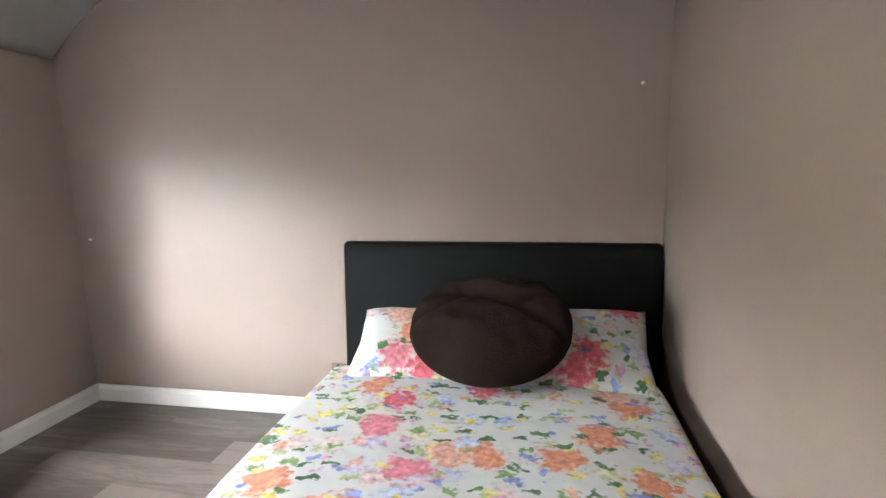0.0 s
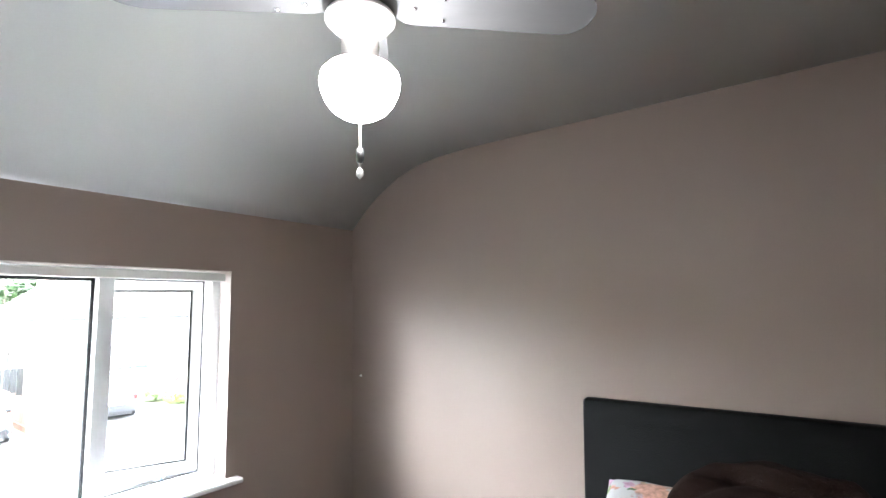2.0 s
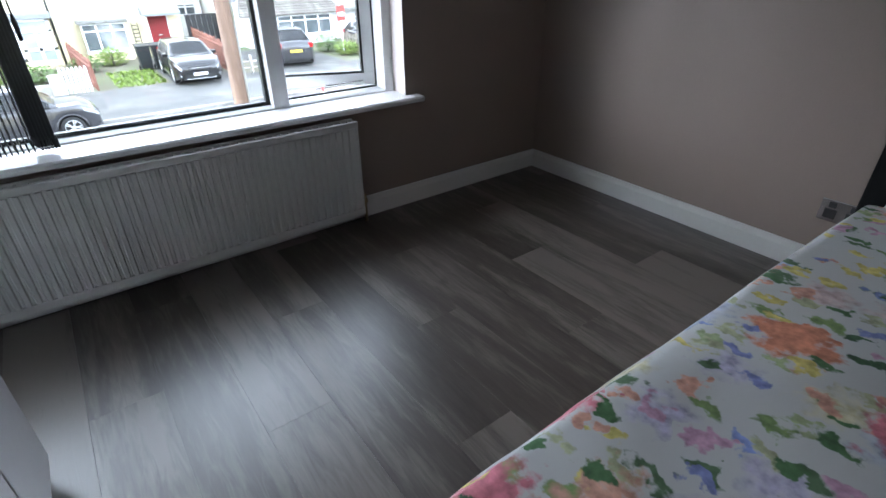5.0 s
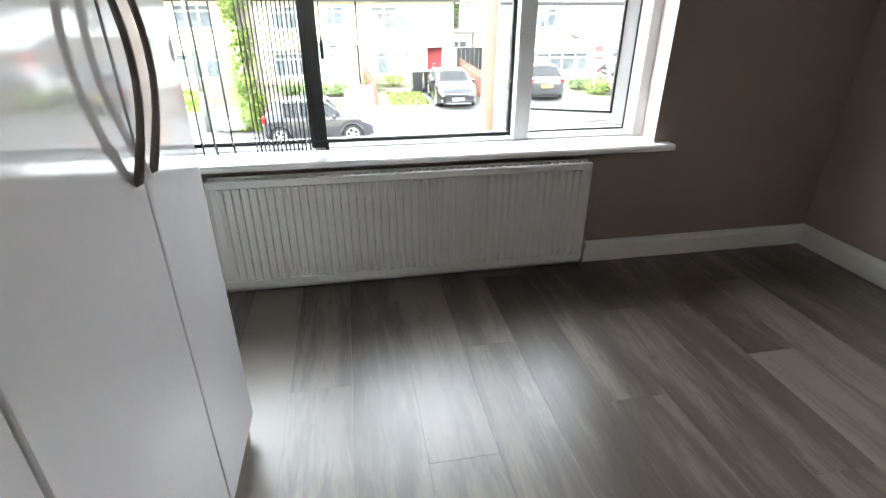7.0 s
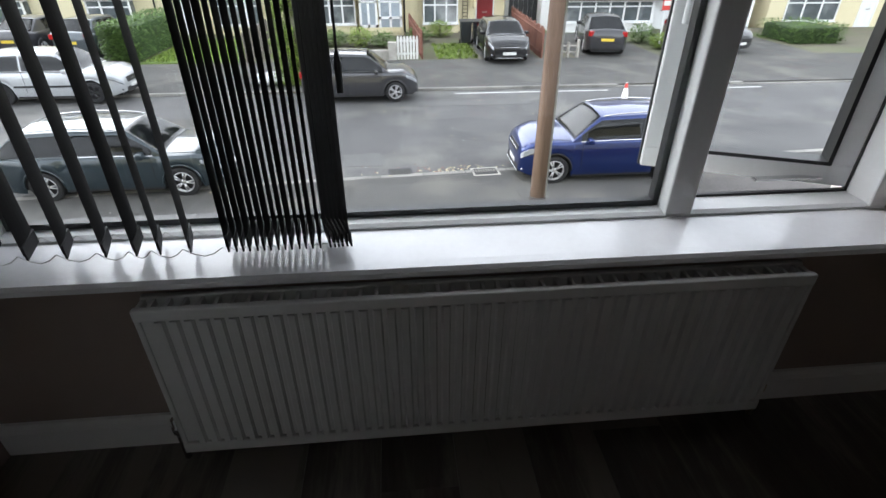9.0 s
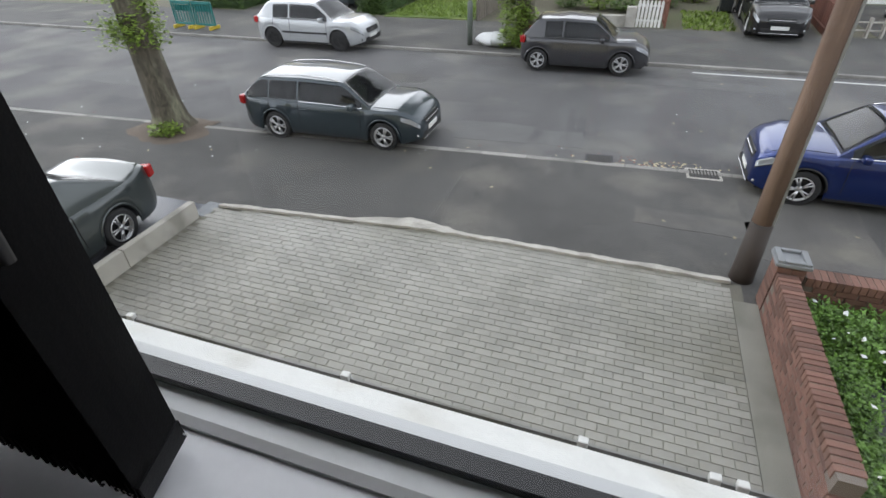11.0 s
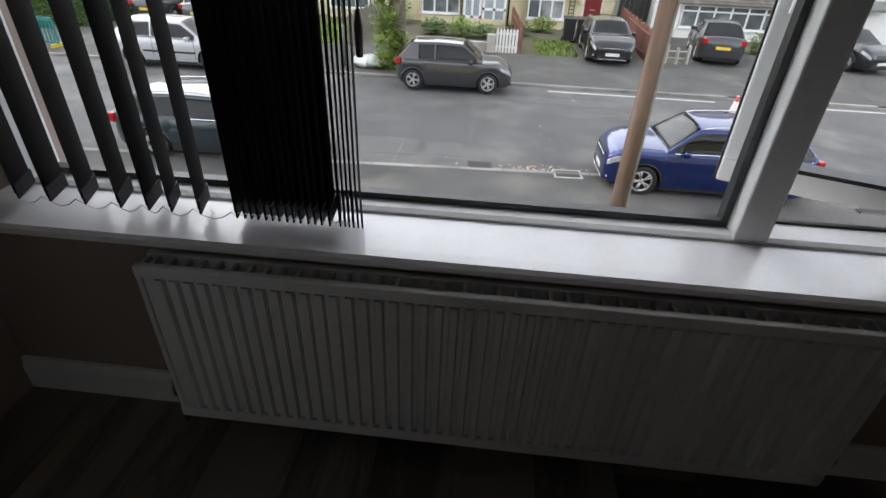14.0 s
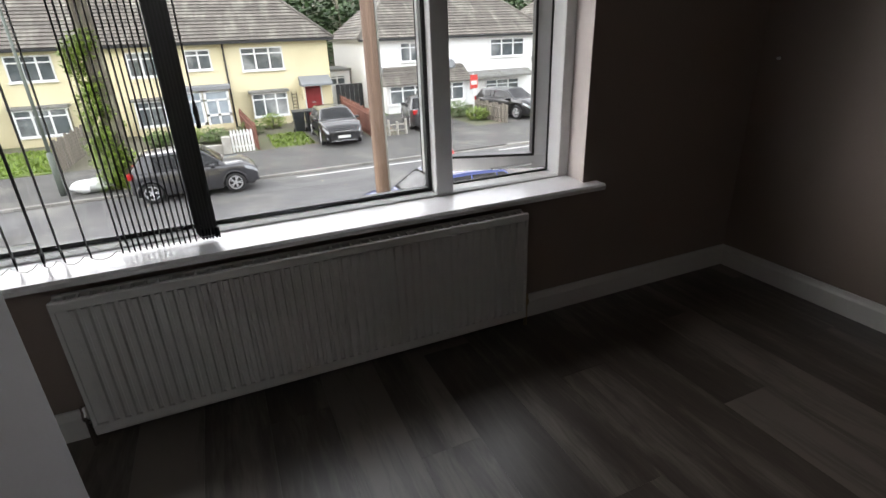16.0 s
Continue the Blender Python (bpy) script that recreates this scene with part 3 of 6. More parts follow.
# ---- ceiling fan ----
fan = thing("ceiling_fan", "four-blade ceiling fan with a lit opal glass globe", "ceiling fan", 1.931, -1.84, 0)
part("canopy", lathe([(0.0, TOP), (0.075, TOP), (0.078, TOP - 0.03), (0.06, TOP - 0.075), (0.02, TOP - 0.085), (0.0, TOP - 0.085)], 28), FANWHITE, fan, "white ceiling canopy", True)
part("downrod", lathe([(0.0, TOP - 0.08), (0.014, TOP - 0.08), (0.014, 2.11), (0, 2.11)], 14), FANWHITE, fan, smooth=True)
part("motor", lathe([(0.0, 2.134), (0.04, 2.129), (0.058, 2.104), (0.062, 2.054), (0.062, 2.019), (0, 2.019)], 32), FANWHITE, fan, "white motor housing", True)
part("rotor_ring", lathe([(0.0, 2.019), (0.062, 2.019), (0.068, 2.009), (0.068, 1.979), (0.062, 1.967), (0, 1.967)], 32), FANGREY, fan, "dark rotor ring", True)
part("switch_cup", lathe([(0.0, 1.967), (0.060, 1.967), (0.064, 1.961), (0.064, 1.955), (0.059, 1.952), (0.055, 1.945), (0.047, 1.938), (0.038, 1.935), (0, 1.935)], 32), FANWHITE, fan, "white stepped switch cup", True)
part("lamp_neck", lathe([(0.0, 1.937), (0.034, 1.937), (0.034, 1.876), (0.040, 1.873), (0.040, 1.867), (0.0, 1.867)], 28), mat("satin_steel", (0.42, 0.40, 0.38), 0.35, 0.8), fan, "satin metal lamp holder", True)
b = bmesh.new()
for i in range(16):
    a = 2 * math.pi * i / 16
    bmesh.ops.create_icosphere(b, subdivisions=1, radius=0.005, matrix=Matrix.Translation((0.041 * math.cos(a), 0.041 * math.sin(a), 1.868)))
part("beaded_collar", b, CHROME, fan, smooth=True)
part("globe", lathe([(0.0, 1.867), (0.046, 1.867), (0.061, 1.862), (0.070, 1.851), (0.0725, 1.838), (0.070, 1.822), (0.062, 1.803), (0.050, 1.787), (0.034, 1.776), (0.015, 1.771), (0, 1.770)], 36), GLOBE, fan, "lit white opal glass globe", True)
for i, ang in enumerate((222, 312, 42, 132)):
    arm = new("blade")
    arm.parent = fan
    arm.matrix_basis = Matrix.Translation((0, 0, 1.99)) @ Matrix.Rotation(radians(ang), 4, "Z") @ Matrix.Rotation(radians(-9), 4, "X")
    out = []
    r0, r1 = 0.066, 0.447
    for k in range(9):
        a = math.pi / 2 + math.pi * k / 8
        out.append((r0 + 0.035 + 0.045 * math.cos(a), 0.047 * math.sin(a)))
    for k in range(11):
        a = -math.pi / 2 + math.pi * k / 10
        out.append((r1 - 0.055 + 0.055 * math.cos(a), 0.057 * math.sin(a)))
    part("blade_board", prism(out, -0.003, 0.003, "z"), BLADE, arm, "satin grey blade")
    b = bmesh.new()
    for q in ((0.10, 0.0), (0.155, 0.028), (0.155, -0.028)):
        b = bmesh.new()
        bmesh.ops.create_icosphere(b, subdivisions=1, radius=0.006, matrix=Matrix.Translation((q[0], q[1], -0.004)))
        part("screw", b, CHROME, arm, "chrome screw head", True)
    part("blade_iron", box(0.05, -0.018, 0.003, 0.17, 0.018, 0.009, 0.002), FANGREY, arm)
b = tube([(-0.03, 0.03, 1.899), (-0.036, 0.034, 1.834), (-0.0, 0.0, 1.750), (0, 0, 1.688)], 0.0022, 6)
part("pull_cord", b, CORD, fan)
part("cord_bead", lathe([(0, 1.720), (0.006, 1.716), (0.008, 1.703), (0.006, 1.692), (0, 1.688)], 10), DARKBEAD, fan, "dark cord connector", True)
part("cord_drop", lathe([(0, 1.690), (0.002, 1.688), (0.002, 1.683), (0.006, 1.676), (0.0065, 1.668), (0, 1.660)], 10), CHAIN, fan, "white cord pull", True)

# ---- wardrobe ----
WY = -2.51
ward = thing("wardrobe", "tall white high-gloss wardrobe with bowed pewter handles", "wardrobe", 0, 0, 0)
part("carcass", box(0.815, RY + 0.02, 0.0, 1.80, WY - 0.021, 2.1), CARCASS, ward)
for a, b2, hx in ((0.815, 1.107, 1.078), (1.113, 1.532, 1.148), (1.538, 1.80, 0)):
    door = part("door", box(a, WY - 0.018, 0.06, b2, WY, 2.09, 0.003, 2), LACQUER, ward)
    if hx:
        pts = [(hx, WY + 0.003, 0.84)] + [(hx, WY + 0.006 + 0.034 * math.sin(math.pi * k / 12), 0.84 + 0.36 * k / 12) for k in range(13)] + [(hx, WY + 0.003, 1.20)]
        rr = [0.007] + [0.007 - 0.0015 * math.sin(math.pi * k / 12) for k in range(13)] + [0.008]
        part("handle", tube(pts, rr, 10), PEWTER, door, "bowed pewter handle", True)
part("plinth", box(0.82, WY - 0.04, 0.0, 1.795, WY - 0.0205, 0.058), CARCASS, ward)

# ---- wall socket ----
sock = thing("wall_socket", "chrome double wall socket beside the headboard", "socket", 1.585, 0, 0.27)
part("plate", box(-0.073, -0.009, -0.043, 0.073, 0.0, 0.043, 0.003), CHROME, sock)
for sx in (-0.035, 0.035):
    part("rocker", box(sx - 0.012, -0.013, 0.012, sx + 0.012, -0.009, 0.034, 0.002), DARKBEAD, sock)
    part("insert", box(sx - 0.02, -0.0105, -0.03, sx + 0.02, -0.0092, 0.006), DARKBEAD, sock)

# ---- small fixings on the walls ----
for x, z in ((0.089, 0.977), (3.05, 1.70)):
    b = lathe([(0, 0), (0.007, 0), (0.006, 0.012), (0.003, 0.016), (0, 0.017)], 10, m=pose(x, 0, z, 90))
    tagged(part("wall_hook", b, CHAIN, None, "", True), "small white plastic cable clip on the wall", "hook", "clips on the wall")
# floor boards
bw = 0.192
shared = {}
row = 0
y = RY
while y < -0.005:
    w = min(bw, -y)
    x = -(row * 0.47 % 1.28)
    while x < RX:
        a, e2 = max(x, 0.0), min(x + 1.28, RX)
        if e2 - a > 0.02:
            key = (round(e2 - a, 3), round(w, 3))
            if key not in shared:
                shared[key] = finish(box(0.0003, 0.0003, -0.012, key[0] - 0.0003, key[1] - 0.0003, 0), "board", WOOD)
            ob = new("board", shared[key])
            ob.parent = floor
            ob.location = (a, y, 0)
        x += 1.28
    y += bw
    row += 1

# ---- outdoor materials ----
ASPHALT = mat("worn_asphalt", (0.098, 0.096, 0.096), 0.85, vary=0.32, scale=0.9, fine=24, bump=0.4, stain=(0.15, 0.145, 0.135))
PATH_ASPHALT = mat("pavement_asphalt", (0.074, 0.072, 0.068), 0.85, vary=0.35, scale=1.1, fine=28, bump=0.4, stain=(0.125, 0.118, 0.105))
PATCH = mat("patched_asphalt", (0.122, 0.12, 0.118), 0.85, vary=0.2, scale=1.5, fine=30, bump=0.3)
SCUFF = mat("scuffed_asphalt", (0.098, 0.094, 0.088), 0.9, vary=0.3, scale=1.6, fine=30, bump=0.3, stain=(0.15, 0.14, 0.12))
KERB = mat("kerb_concrete", (0.27, 0.26, 0.24), 0.85, vary=0.2, scale=2, fine=40, bump=0.3, random_piece=0.15, stain=(0.16, 0.155, 0.14))
CONCRETE = mat("rough_concrete", (0.42, 0.40, 0.36), 0.9, vary=0.2, scale=4, fine=40, bump=0.5, stain=(0.26, 0.25, 0.22))
EARTH = mat("ground_earth", (0.13, 0.12, 0.085), 0.95, vary=0.35, scale=0.4, fine=12, bump=0.4, stain=(0.10, 0.13, 0.05))
GRASS = mat("lawn_grass", (0.13, 0.19, 0.045), 0.95, vary=0.4, scale=1.2, fine=50, bump=0.8, stain=(0.2, 0.21, 0.07))
BLOCK = mat("grey_paving_block", (0.255, 0.248, 0.22), 0.42, vary=0.26, scale=0.7, fine=45, bump=0.35, random_piece=0.11, stain=(0.185, 0.18, 0.145))
BED = mat("paving_sand", (0.16, 0.152, 0.125), 0.95, vary=0.45, scale=1.5)
BRICK = mat("red_brick", (0.165, 0.085, 0.065), 0.85, vary=0.22, scale=2.5, fine=60, bump=0.4, random_piece=0.3, stain=(0.15, 0.085, 0.065))
MORTAR = mat("grey_mortar", (0.17, 0.145, 0.125), 0.95, vary=0.15)
STONE = mat("grey_stone", (0.22, 0.23, 0.24), 0.8, vary=0.2, scale=8, fine=60, bump=0.3)
WET = mat("dark_slab", (0.09, 0.095, 0.11), 0.3, vary=0.3, scale=3, fine=30, bump=0.1)
MEMBRANE = mat("weed_membrane", (0.035, 0.036, 0.04), 0.6, vary=0.3, scale=5, fine=60, bump=0.5)
LEAF = mat("leaf_green", (0.085, 0.15, 0.03), 0.6, vary=0.3, scale=3, fine=20, random_piece=0.45)
LEAF_LIGHT = mat("leaf_fresh", (0.17, 0.25, 0.035), 0.6, vary=0.3, scale=3, fine=20, random_piece=0.4)
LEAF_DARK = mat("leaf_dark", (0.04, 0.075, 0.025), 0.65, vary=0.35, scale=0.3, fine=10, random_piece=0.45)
BARK = mat("tree_bark", (0.10, 0.088, 0.066), 0.95, vary=0.65, scale=6, fine=34, bump=1.0, stretch=(1, 1, 0.35), stain=(0.20, 0.195, 0.135))
POLEWOOD = mat("pole_wood", (0.145, 0.095, 0.07), 0.85, vary=0.3, scale=2.5, fine=40, bump=0.3, stretch=(4, 4, 0.15), stain=(0.28, 0.19, 0.14))
TAR = mat("pole_tar", (0.045, 0.034, 0.028), 0.7, vary=0.35, scale=5, fine=60, bump=0.3)
CREAM = mat("cream_render", (0.70, 0.63, 0.42), 0.9, vary=0.08, scale=0.6, fine=40, bump=0.3, stain=(0.60, 0.53, 0.33))
WHITER = mat("white_render", (0.80, 0.80, 0.79), 0.9, vary=0.07, scale=0.6, fine=40, bump=0.3, stain=(0.72, 0.72, 0.70))
TILE = mat("brown_roof_tile", (0.135, 0.122, 0.106), 0.85, vary=0.3, scale=0.9, fine=8, bump=0.4, random_piece=0.2, stretch=(1, 3.5, 1), stain=(0.21, 0.20, 0.17))
FELT = mat("mossy_felt", (0.105, 0.10, 0.082), 0.9, vary=0.35, scale=6, fine=50, bump=0.5, stain=(0.07, 0.075, 0.04))
GUTTER = mat("grey_gutter", (0.20, 0.20, 0.19), 0.5, vary=0.2, scale=4, fine=40, stain=(0.12, 0.12, 0.09))
FARGLASS = mat("house_window_glass", (0.10, 0.115, 0.12), 0.08, vary=0.5, scale=0.9, fine=3, stain=(0.30, 0.31, 0.31))
REDDOOR = mat("red_door_paint", (0.24, 0.018, 0.02), 0.4, vary=0.05)
FENCE = mat("brown_fence", (0.20, 0.085, 0.06), 0.85, vary=0.25, scale=2, fine=20, random_piece=0.2)
GREYWOOD = mat("weathered_fence", (0.17, 0.15, 0.125), 0.9, vary=0.25, scale=2, fine=20, random_piece=0.2)
BIN = mat("bin_plastic", (0.02, 0.023, 0.026), 0.45)
TEAL = mat("teal_plastic", (0.015, 0.16, 0.15), 0.5, vary=0.1)
POST = mat("lamp_post_paint", (0.13, 0.15, 0.13), 0.5, vary=0.2)
TYRE = mat("tyre_rubber", (0.018, 0.018, 0.019), 0.8, vary=0.2, scale=8)
ALLOY = mat("alloy_rim", (0.55, 0.55, 0.56), 0.28, 0.9, vary=0.05)
CARGLASS = mat("car_glass", (0.012, 0.014, 0.016), 0.03, vary=0.1, coat=0.5)
TRIM = mat("black_trim", (0.015, 0.015, 0.016), 0.5)
LAMPWHITE = mat("headlamp_glass", (0.55, 0.57, 0.6), 0.1, 0.4)
LAMPRED = mat("tail_lamp", (0.35, 0.012, 0.012), 0.15)
PLATEW = mat("white_plate", (0.7, 0.7, 0.68), 0.5)
PLATEY = mat("yellow_plate", (0.75, 0.55, 0.06), 0.5)
PAPER = mat("white_plastic_bag", (0.65, 0.66, 0.66), 0.5, vary=0.1, scale=5, bump=0.3)
SIGNRED = mat("sign_red", (0.55, 0.05, 0.04), 0.5)


def paint(name, c, metal=0.35):
    return mat(name, tuple(0.7 * v for v in c), 0.28, metal, vary=0.04, scale=2, fine=200, coat=1.0)


# ---- outdoor ground ----
def near_kerb(y):
    return -8.86 - 0.066 * (y + 5)


FAR_KERB, FAR_EDGE, HOUSE_X = -16.15, -20.9, -28.6
setting("ground", box(-320, -320, GROUND - 0.6, -0.30, 320, GROUND - 0.03), EARTH, "grassy ground reaching far beyond the houses", "ground")
out = [(FAR_KERB, -120), (near_kerb(-120), -120), (near_kerb(120), 120), (FAR_KERB, 120)]
setting("road", prism(out, GROUND - 0.2, GROUND, "z"), ASPHALT, "worn grey asphalt road with patches", "road")
out = [(near_kerb(-120), -120), (-5.45, -120), (-5.45, 120), (near_kerb(120), 120)]
setting("pavement", prism(out, GROUND - 0.2, GROUND + 0.02, "z"), PATH_ASPHALT, "dark asphalt pavement with a dropped kerb", "pavement")
farpave = setting("pavement_far", box(FAR_EDGE, -120, GROUND - 0.2, FAR_KERB - 0.13, 120, GROUND + 0.08), PATH_ASPHALT, "dark asphalt pavement across the road", "pavement")
b = bmesh.new()
y = -30.0
while y < 30:
    c = near_kerb(y)
    moved_box = box(-0.07, 0.004, -0.1, 0.07, 0.906, 0.026, 0.006, 1)
    join(b, moved(moved_box, pose(c, y, GROUND, 0, 0, 3.8)))
    y += 0.915
setting("kerb_near", b, KERB, "flush concrete kerb stones", "kerb")
b = bmesh.new()
y = -32.0
while y < 34:
    low = 0.03 if (4.9 < y < 7.6 or 10 < y < 14) else 0.088
    box(FAR_KERB - 0.126, y + 0.004, GROUND - 0.1, FAR_KERB, y + 0.910, GROUND + low, 0.01, 1, bm=b)
    y += 0.915
setting("kerb_far", b, KERB, "raised concrete kerb stones across the road", "kerb")
for k, (x0, y0, x1, y1, mt) in enumerate([(-11.6, -17.6, -10.5, -14.2, PATCH), (-10.6, -5.2, -9.6, -3.6, PATCH), (-10.5, -3.4, -9.7, -2.5, PATCH), (-13.6, -9.5, -12.9, -7.2, PATH_ASPHALT), (-8.9, 0.2, -6.6, 1.9, PATCH), (-14.9, -2.5, -14.3, 2.0, PATCH), (-7.6, -1.4, -7.1, 0.4, PATCH)]):
    zt2 = GROUND + (0.024 if x1 > -9 else 0.004)
    b = box(x0, y0, zt2 - 0.05, x1, y1, zt2)
    bmesh.ops.subdivide_edges(b, edges=b.edges[:], cuts=5, use_grid_fill=True)
    for v in b.verts:
        s = noise.noise(v.co * 1.3) * 0.12
        v.co.x += s
        v.co.y += noise.noise(v.co * 1.7 + Vector((5, 2, 1))) * 0.12
    setting("road_patch", b, SCUFF if x1 > -9 else mt, "repaired asphalt patch", "road patch")
setting("road_marking", box(FAR_KERB + 0.35, -0.2, GROUND + 0.0005, FAR_KERB + 0.45, 5.0, GROUND + 0.004), mat("worn_line_paint", (0.5, 0.5, 0.48), 0.8, vary=0.4, scale=3, fine=20), "worn white line along the gutter", "road marking")
setting("road_marking", box(FAR_KERB + 0.35, 7.6, GROUND + 0.0005, FAR_KERB + 0.45, 10.5, GROUND + 0.004), bpy.data.materials["worn_line_paint"], "worn white line along the gutter", "road marking")

# gully gratings
for gy, wd in ((-2.12, 0.42), (-0.28, 0.5)):
    gx = near_kerb(gy) + (-0.18 if gy < -1 else 0.05)
    g = thing("drain_grate", "rusty iron gully grate at the kerb", "drain", gx, gy, GROUND + 0.026, 3.8, "gully grates")
    b = box(-0.22, -wd / 2 - 0.05, -0.05, 0.22, wd / 2 + 0.05, -0.004, 0.004, 1)
    part("surround", b, CONCRETE if gy > -1 else TRIM, g)
    for i in range(9):
        yy = -wd / 2 + wd * (i + 0.5) / 9
        part("bar", box(-0.15, yy - 0.012, -0.02, 0.15, yy + 0.012, 0.008, 0.003, 1), mat("grate_iron", (0.06, 0.055, 0.05), 0.7, 0.5) if "grate_iron" not in bpy.data.materials else bpy.data.materials["grate_iron"], g)
    # no real hollow: a solid black block paints the pit's shade between bars
    part("pit", box(-0.155, -wd / 2, -0.018, 0.155, wd / 2, -0.002), TRIM, g)

# scraps of paper and fallen leaves on the tarmac
lit = random.Random(12)
for nm, mtl, count, lab in (("paper_scraps", PAPER, 22, "small white litter scraps on the tarmac"), ("fallen_leaves", FENCE, 70, "dry brown leaves blown along the kerb")):
    b = bmesh.new()
    for k in range(count):
        yy = lit.uniform(-16, 6)
        if nm == "fallen_leaves":
            yy = lit.choice((lit.gauss(-1.2, 0.6), lit.uniform(-16, 6)))
            xx = near_kerb(yy) - abs(lit.gauss(0, 0.25)) - 0.1
        else:
            xx = lit.uniform(-12.5, -6.4)
        zz = GROUND + (0.022 if xx > near_kerb(yy) else 0.001)
        w, d = lit.uniform(0.009, 0.022), lit.uniform(0.008, 0.018)
        join(b, moved(box(-w, -d, 0, w, d, 0.006, 0.002, 1), pose(xx, yy, zz, lit.uniform(0, 12), 0, lit.uniform(0, 180))))
    o = part(nm, b, mtl, None)
    tagged(o, lab, "litter", kind="stuff")

# ---- own front: lower wall, lean-to roof, drive ----
setting("wall_outer", box(-0.30, -12, GROUND - 0.1, -0.0, 8, -0.302), CREAM, "rendered front wall below the window", "wall")
# eaves out of view, added to hold back sky light from the window
setting("eaves", prism([(-0.282, 1.92), (-0.62, 1.90), (-0.62, 2.02), (-0.282, 2.25)], -12, 8, "y"), UPVC, "unseen white boxed eaves, added to cut sky light at the window", "eaves")
setting("wall_outer_upper", box(-0.30, -12, -0.302, -0.02, RY - 0.2, 2.2), CREAM, "rendered front wall beside the window", "wall")
setting("wall_outer_upper", box(-0.30, 0.2, -0.302, -0.02, 8, 2.2), CREAM, "rendered front wall beside the window", "wall")
leanto = thing("lean_to_roof", "mossy felt lean-to roof with a grey gutter", "roof", 0, 0, 0, kind="structure")
part("deck", prism([(-0.241, 0.016), (-0.241, -0.10), (-0.69, -0.30), (-0.73, -0.30), (-0.73, -0.215)], -4.6, 0.9, "y"), FELT, leanto)
b = bmesh.new()
inner = [(-0.77 + 0.044 * math.cos(a), -0.236 + 0.044 * math.sin(a)) for a in [2 * math.pi - math.pi * k / 8 for k in range(9)]]
outer = [(-0.77 + 0.052 * math.cos(a), -0.236 + 0.052 * math.sin(a)) for a in [math.pi + math.pi * k / 8 for k in range(9)]]
prism(outer + inner, -4.6, 0.9, "y", bm=b)
part("gutter", b, GUTTER, leanto, "weathered grey plastic gutter")
for cy in (-3.56, -2.59, -1.79, -1.43, -1.36, -0.5):
    part("gutter_clip", box(-0.830, cy - 0.016, -0.246, -0.805, cy + 0.016, -0.218, 0.004), CHAIN, leanto, "white gutter clip")

drive = thing("driveway", "grey concrete block paving on the front drive", "driveway", 0, 0, 0, kind="structure")
part("sand_bed", prism([(-0.29, -8.1), (-5.5, -8.1), (-5.86, -4.5), (-5.86, -0.02), (-0.29, 0.0)], GROUND - 0.15, GROUND + 0.036, "z"), BED, drive)


def drive_edge(y):
    return -5.88 + 0.36 * max(0.0, (-y - 4.4) / 3.6)


bl = finish(box(-0.0475, -0.097, -0.03, 0.0475, 0.097, 0.010, 0.004, 1), "block", BLOCK)
src = bmesh.new()
src.from_mesh(bl)
tmpl_v = [v.co.copy() for v in src.verts]
tmpl_f = [[v.index for v in f.verts] for f in src.faces]
src.free()
fv, ff = [], []
rng = random.Random(4)
i = 0
x = -6.0
while x < -0.45:
    y = -8.06 + (0.1 if i % 2 else 0.0)
    while y < -0.31:
        if x - 0.05 > drive_edge(y):
            p = Vector((x, y + 0.1, GROUND + 0.035 + rng.uniform(-0.002, 0.002)))
            if -4.05 < x < -2.4 and y > -3.4:
                ob = new("block", bl)
                ob.parent = drive
                ob.location = p
                ob.rotation_euler = (0, 0, rng.uniform(-0.012, 0.012))
            else:
                o = len(fv)
                fv += [tuple(v + p) for v in tmpl_v]
                ff += [[k + o for k in f] for f in tmpl_f]
        y += 0.2
    if i % 2 == 0 and x - 0.05 > -5.84:
        o = len(fv)
        fv += [(v.x + x, v.y * 0.48 - 0.208, v.z + GROUND + 0.035) for v in tmpl_v]
        ff += [[k + o for k in f] for f in tmpl_f]
    x += 0.1
    i += 1
me = bpy.data.meshes.new("far_blocks")
me.from_pydata(fv, [], ff)
me.materials.append(BLOCK)
ob = new("paving_blocks", me)
ob.parent = drive
tagged(ob, kind="stuff")
# rough concrete haunch along the drive's front edge
b = bmesh.new()
lo, hi = [], []
n = 180
for k in range(n + 1):
    y = -8.0 + 7.85 * k / n
    e = drive_edge(y)
    w = 0.05 + 0.07 * abs(noise.noise(Vector((y * 1.4, 3, 1)))) + 0.05 * abs(noise.noise(Vector((y * 4.3, 8, 1)))) + (0.17 if -5.6 < y < -3.9 else 0.0) * abs(math.sin((y + 5.6) * 1.85)) + 0.03 * noise.noise(Vector((y * 6, 1, 7)))
    lo.append((e - w, y, GROUND + 0.022))
    hi.append((e + 0.05 + 0.025 * noise.noise(Vector((y * 5, 2, 2))), y, GROUND + 0.047))
for k in range(n):
    q = [b.verts.new(v) for v in (lo[k], lo[k + 1], hi[k + 1], hi[k])]
    b.faces.new(q)
bmesh.ops.remove_doubles(b, verts=b.verts, dist=0.0005)
bmesh.ops.solidify(b, geom=b.faces[:], thickness=0.04)
part("haunch", b, CONCRETE, drive, "rough pale concrete edge")

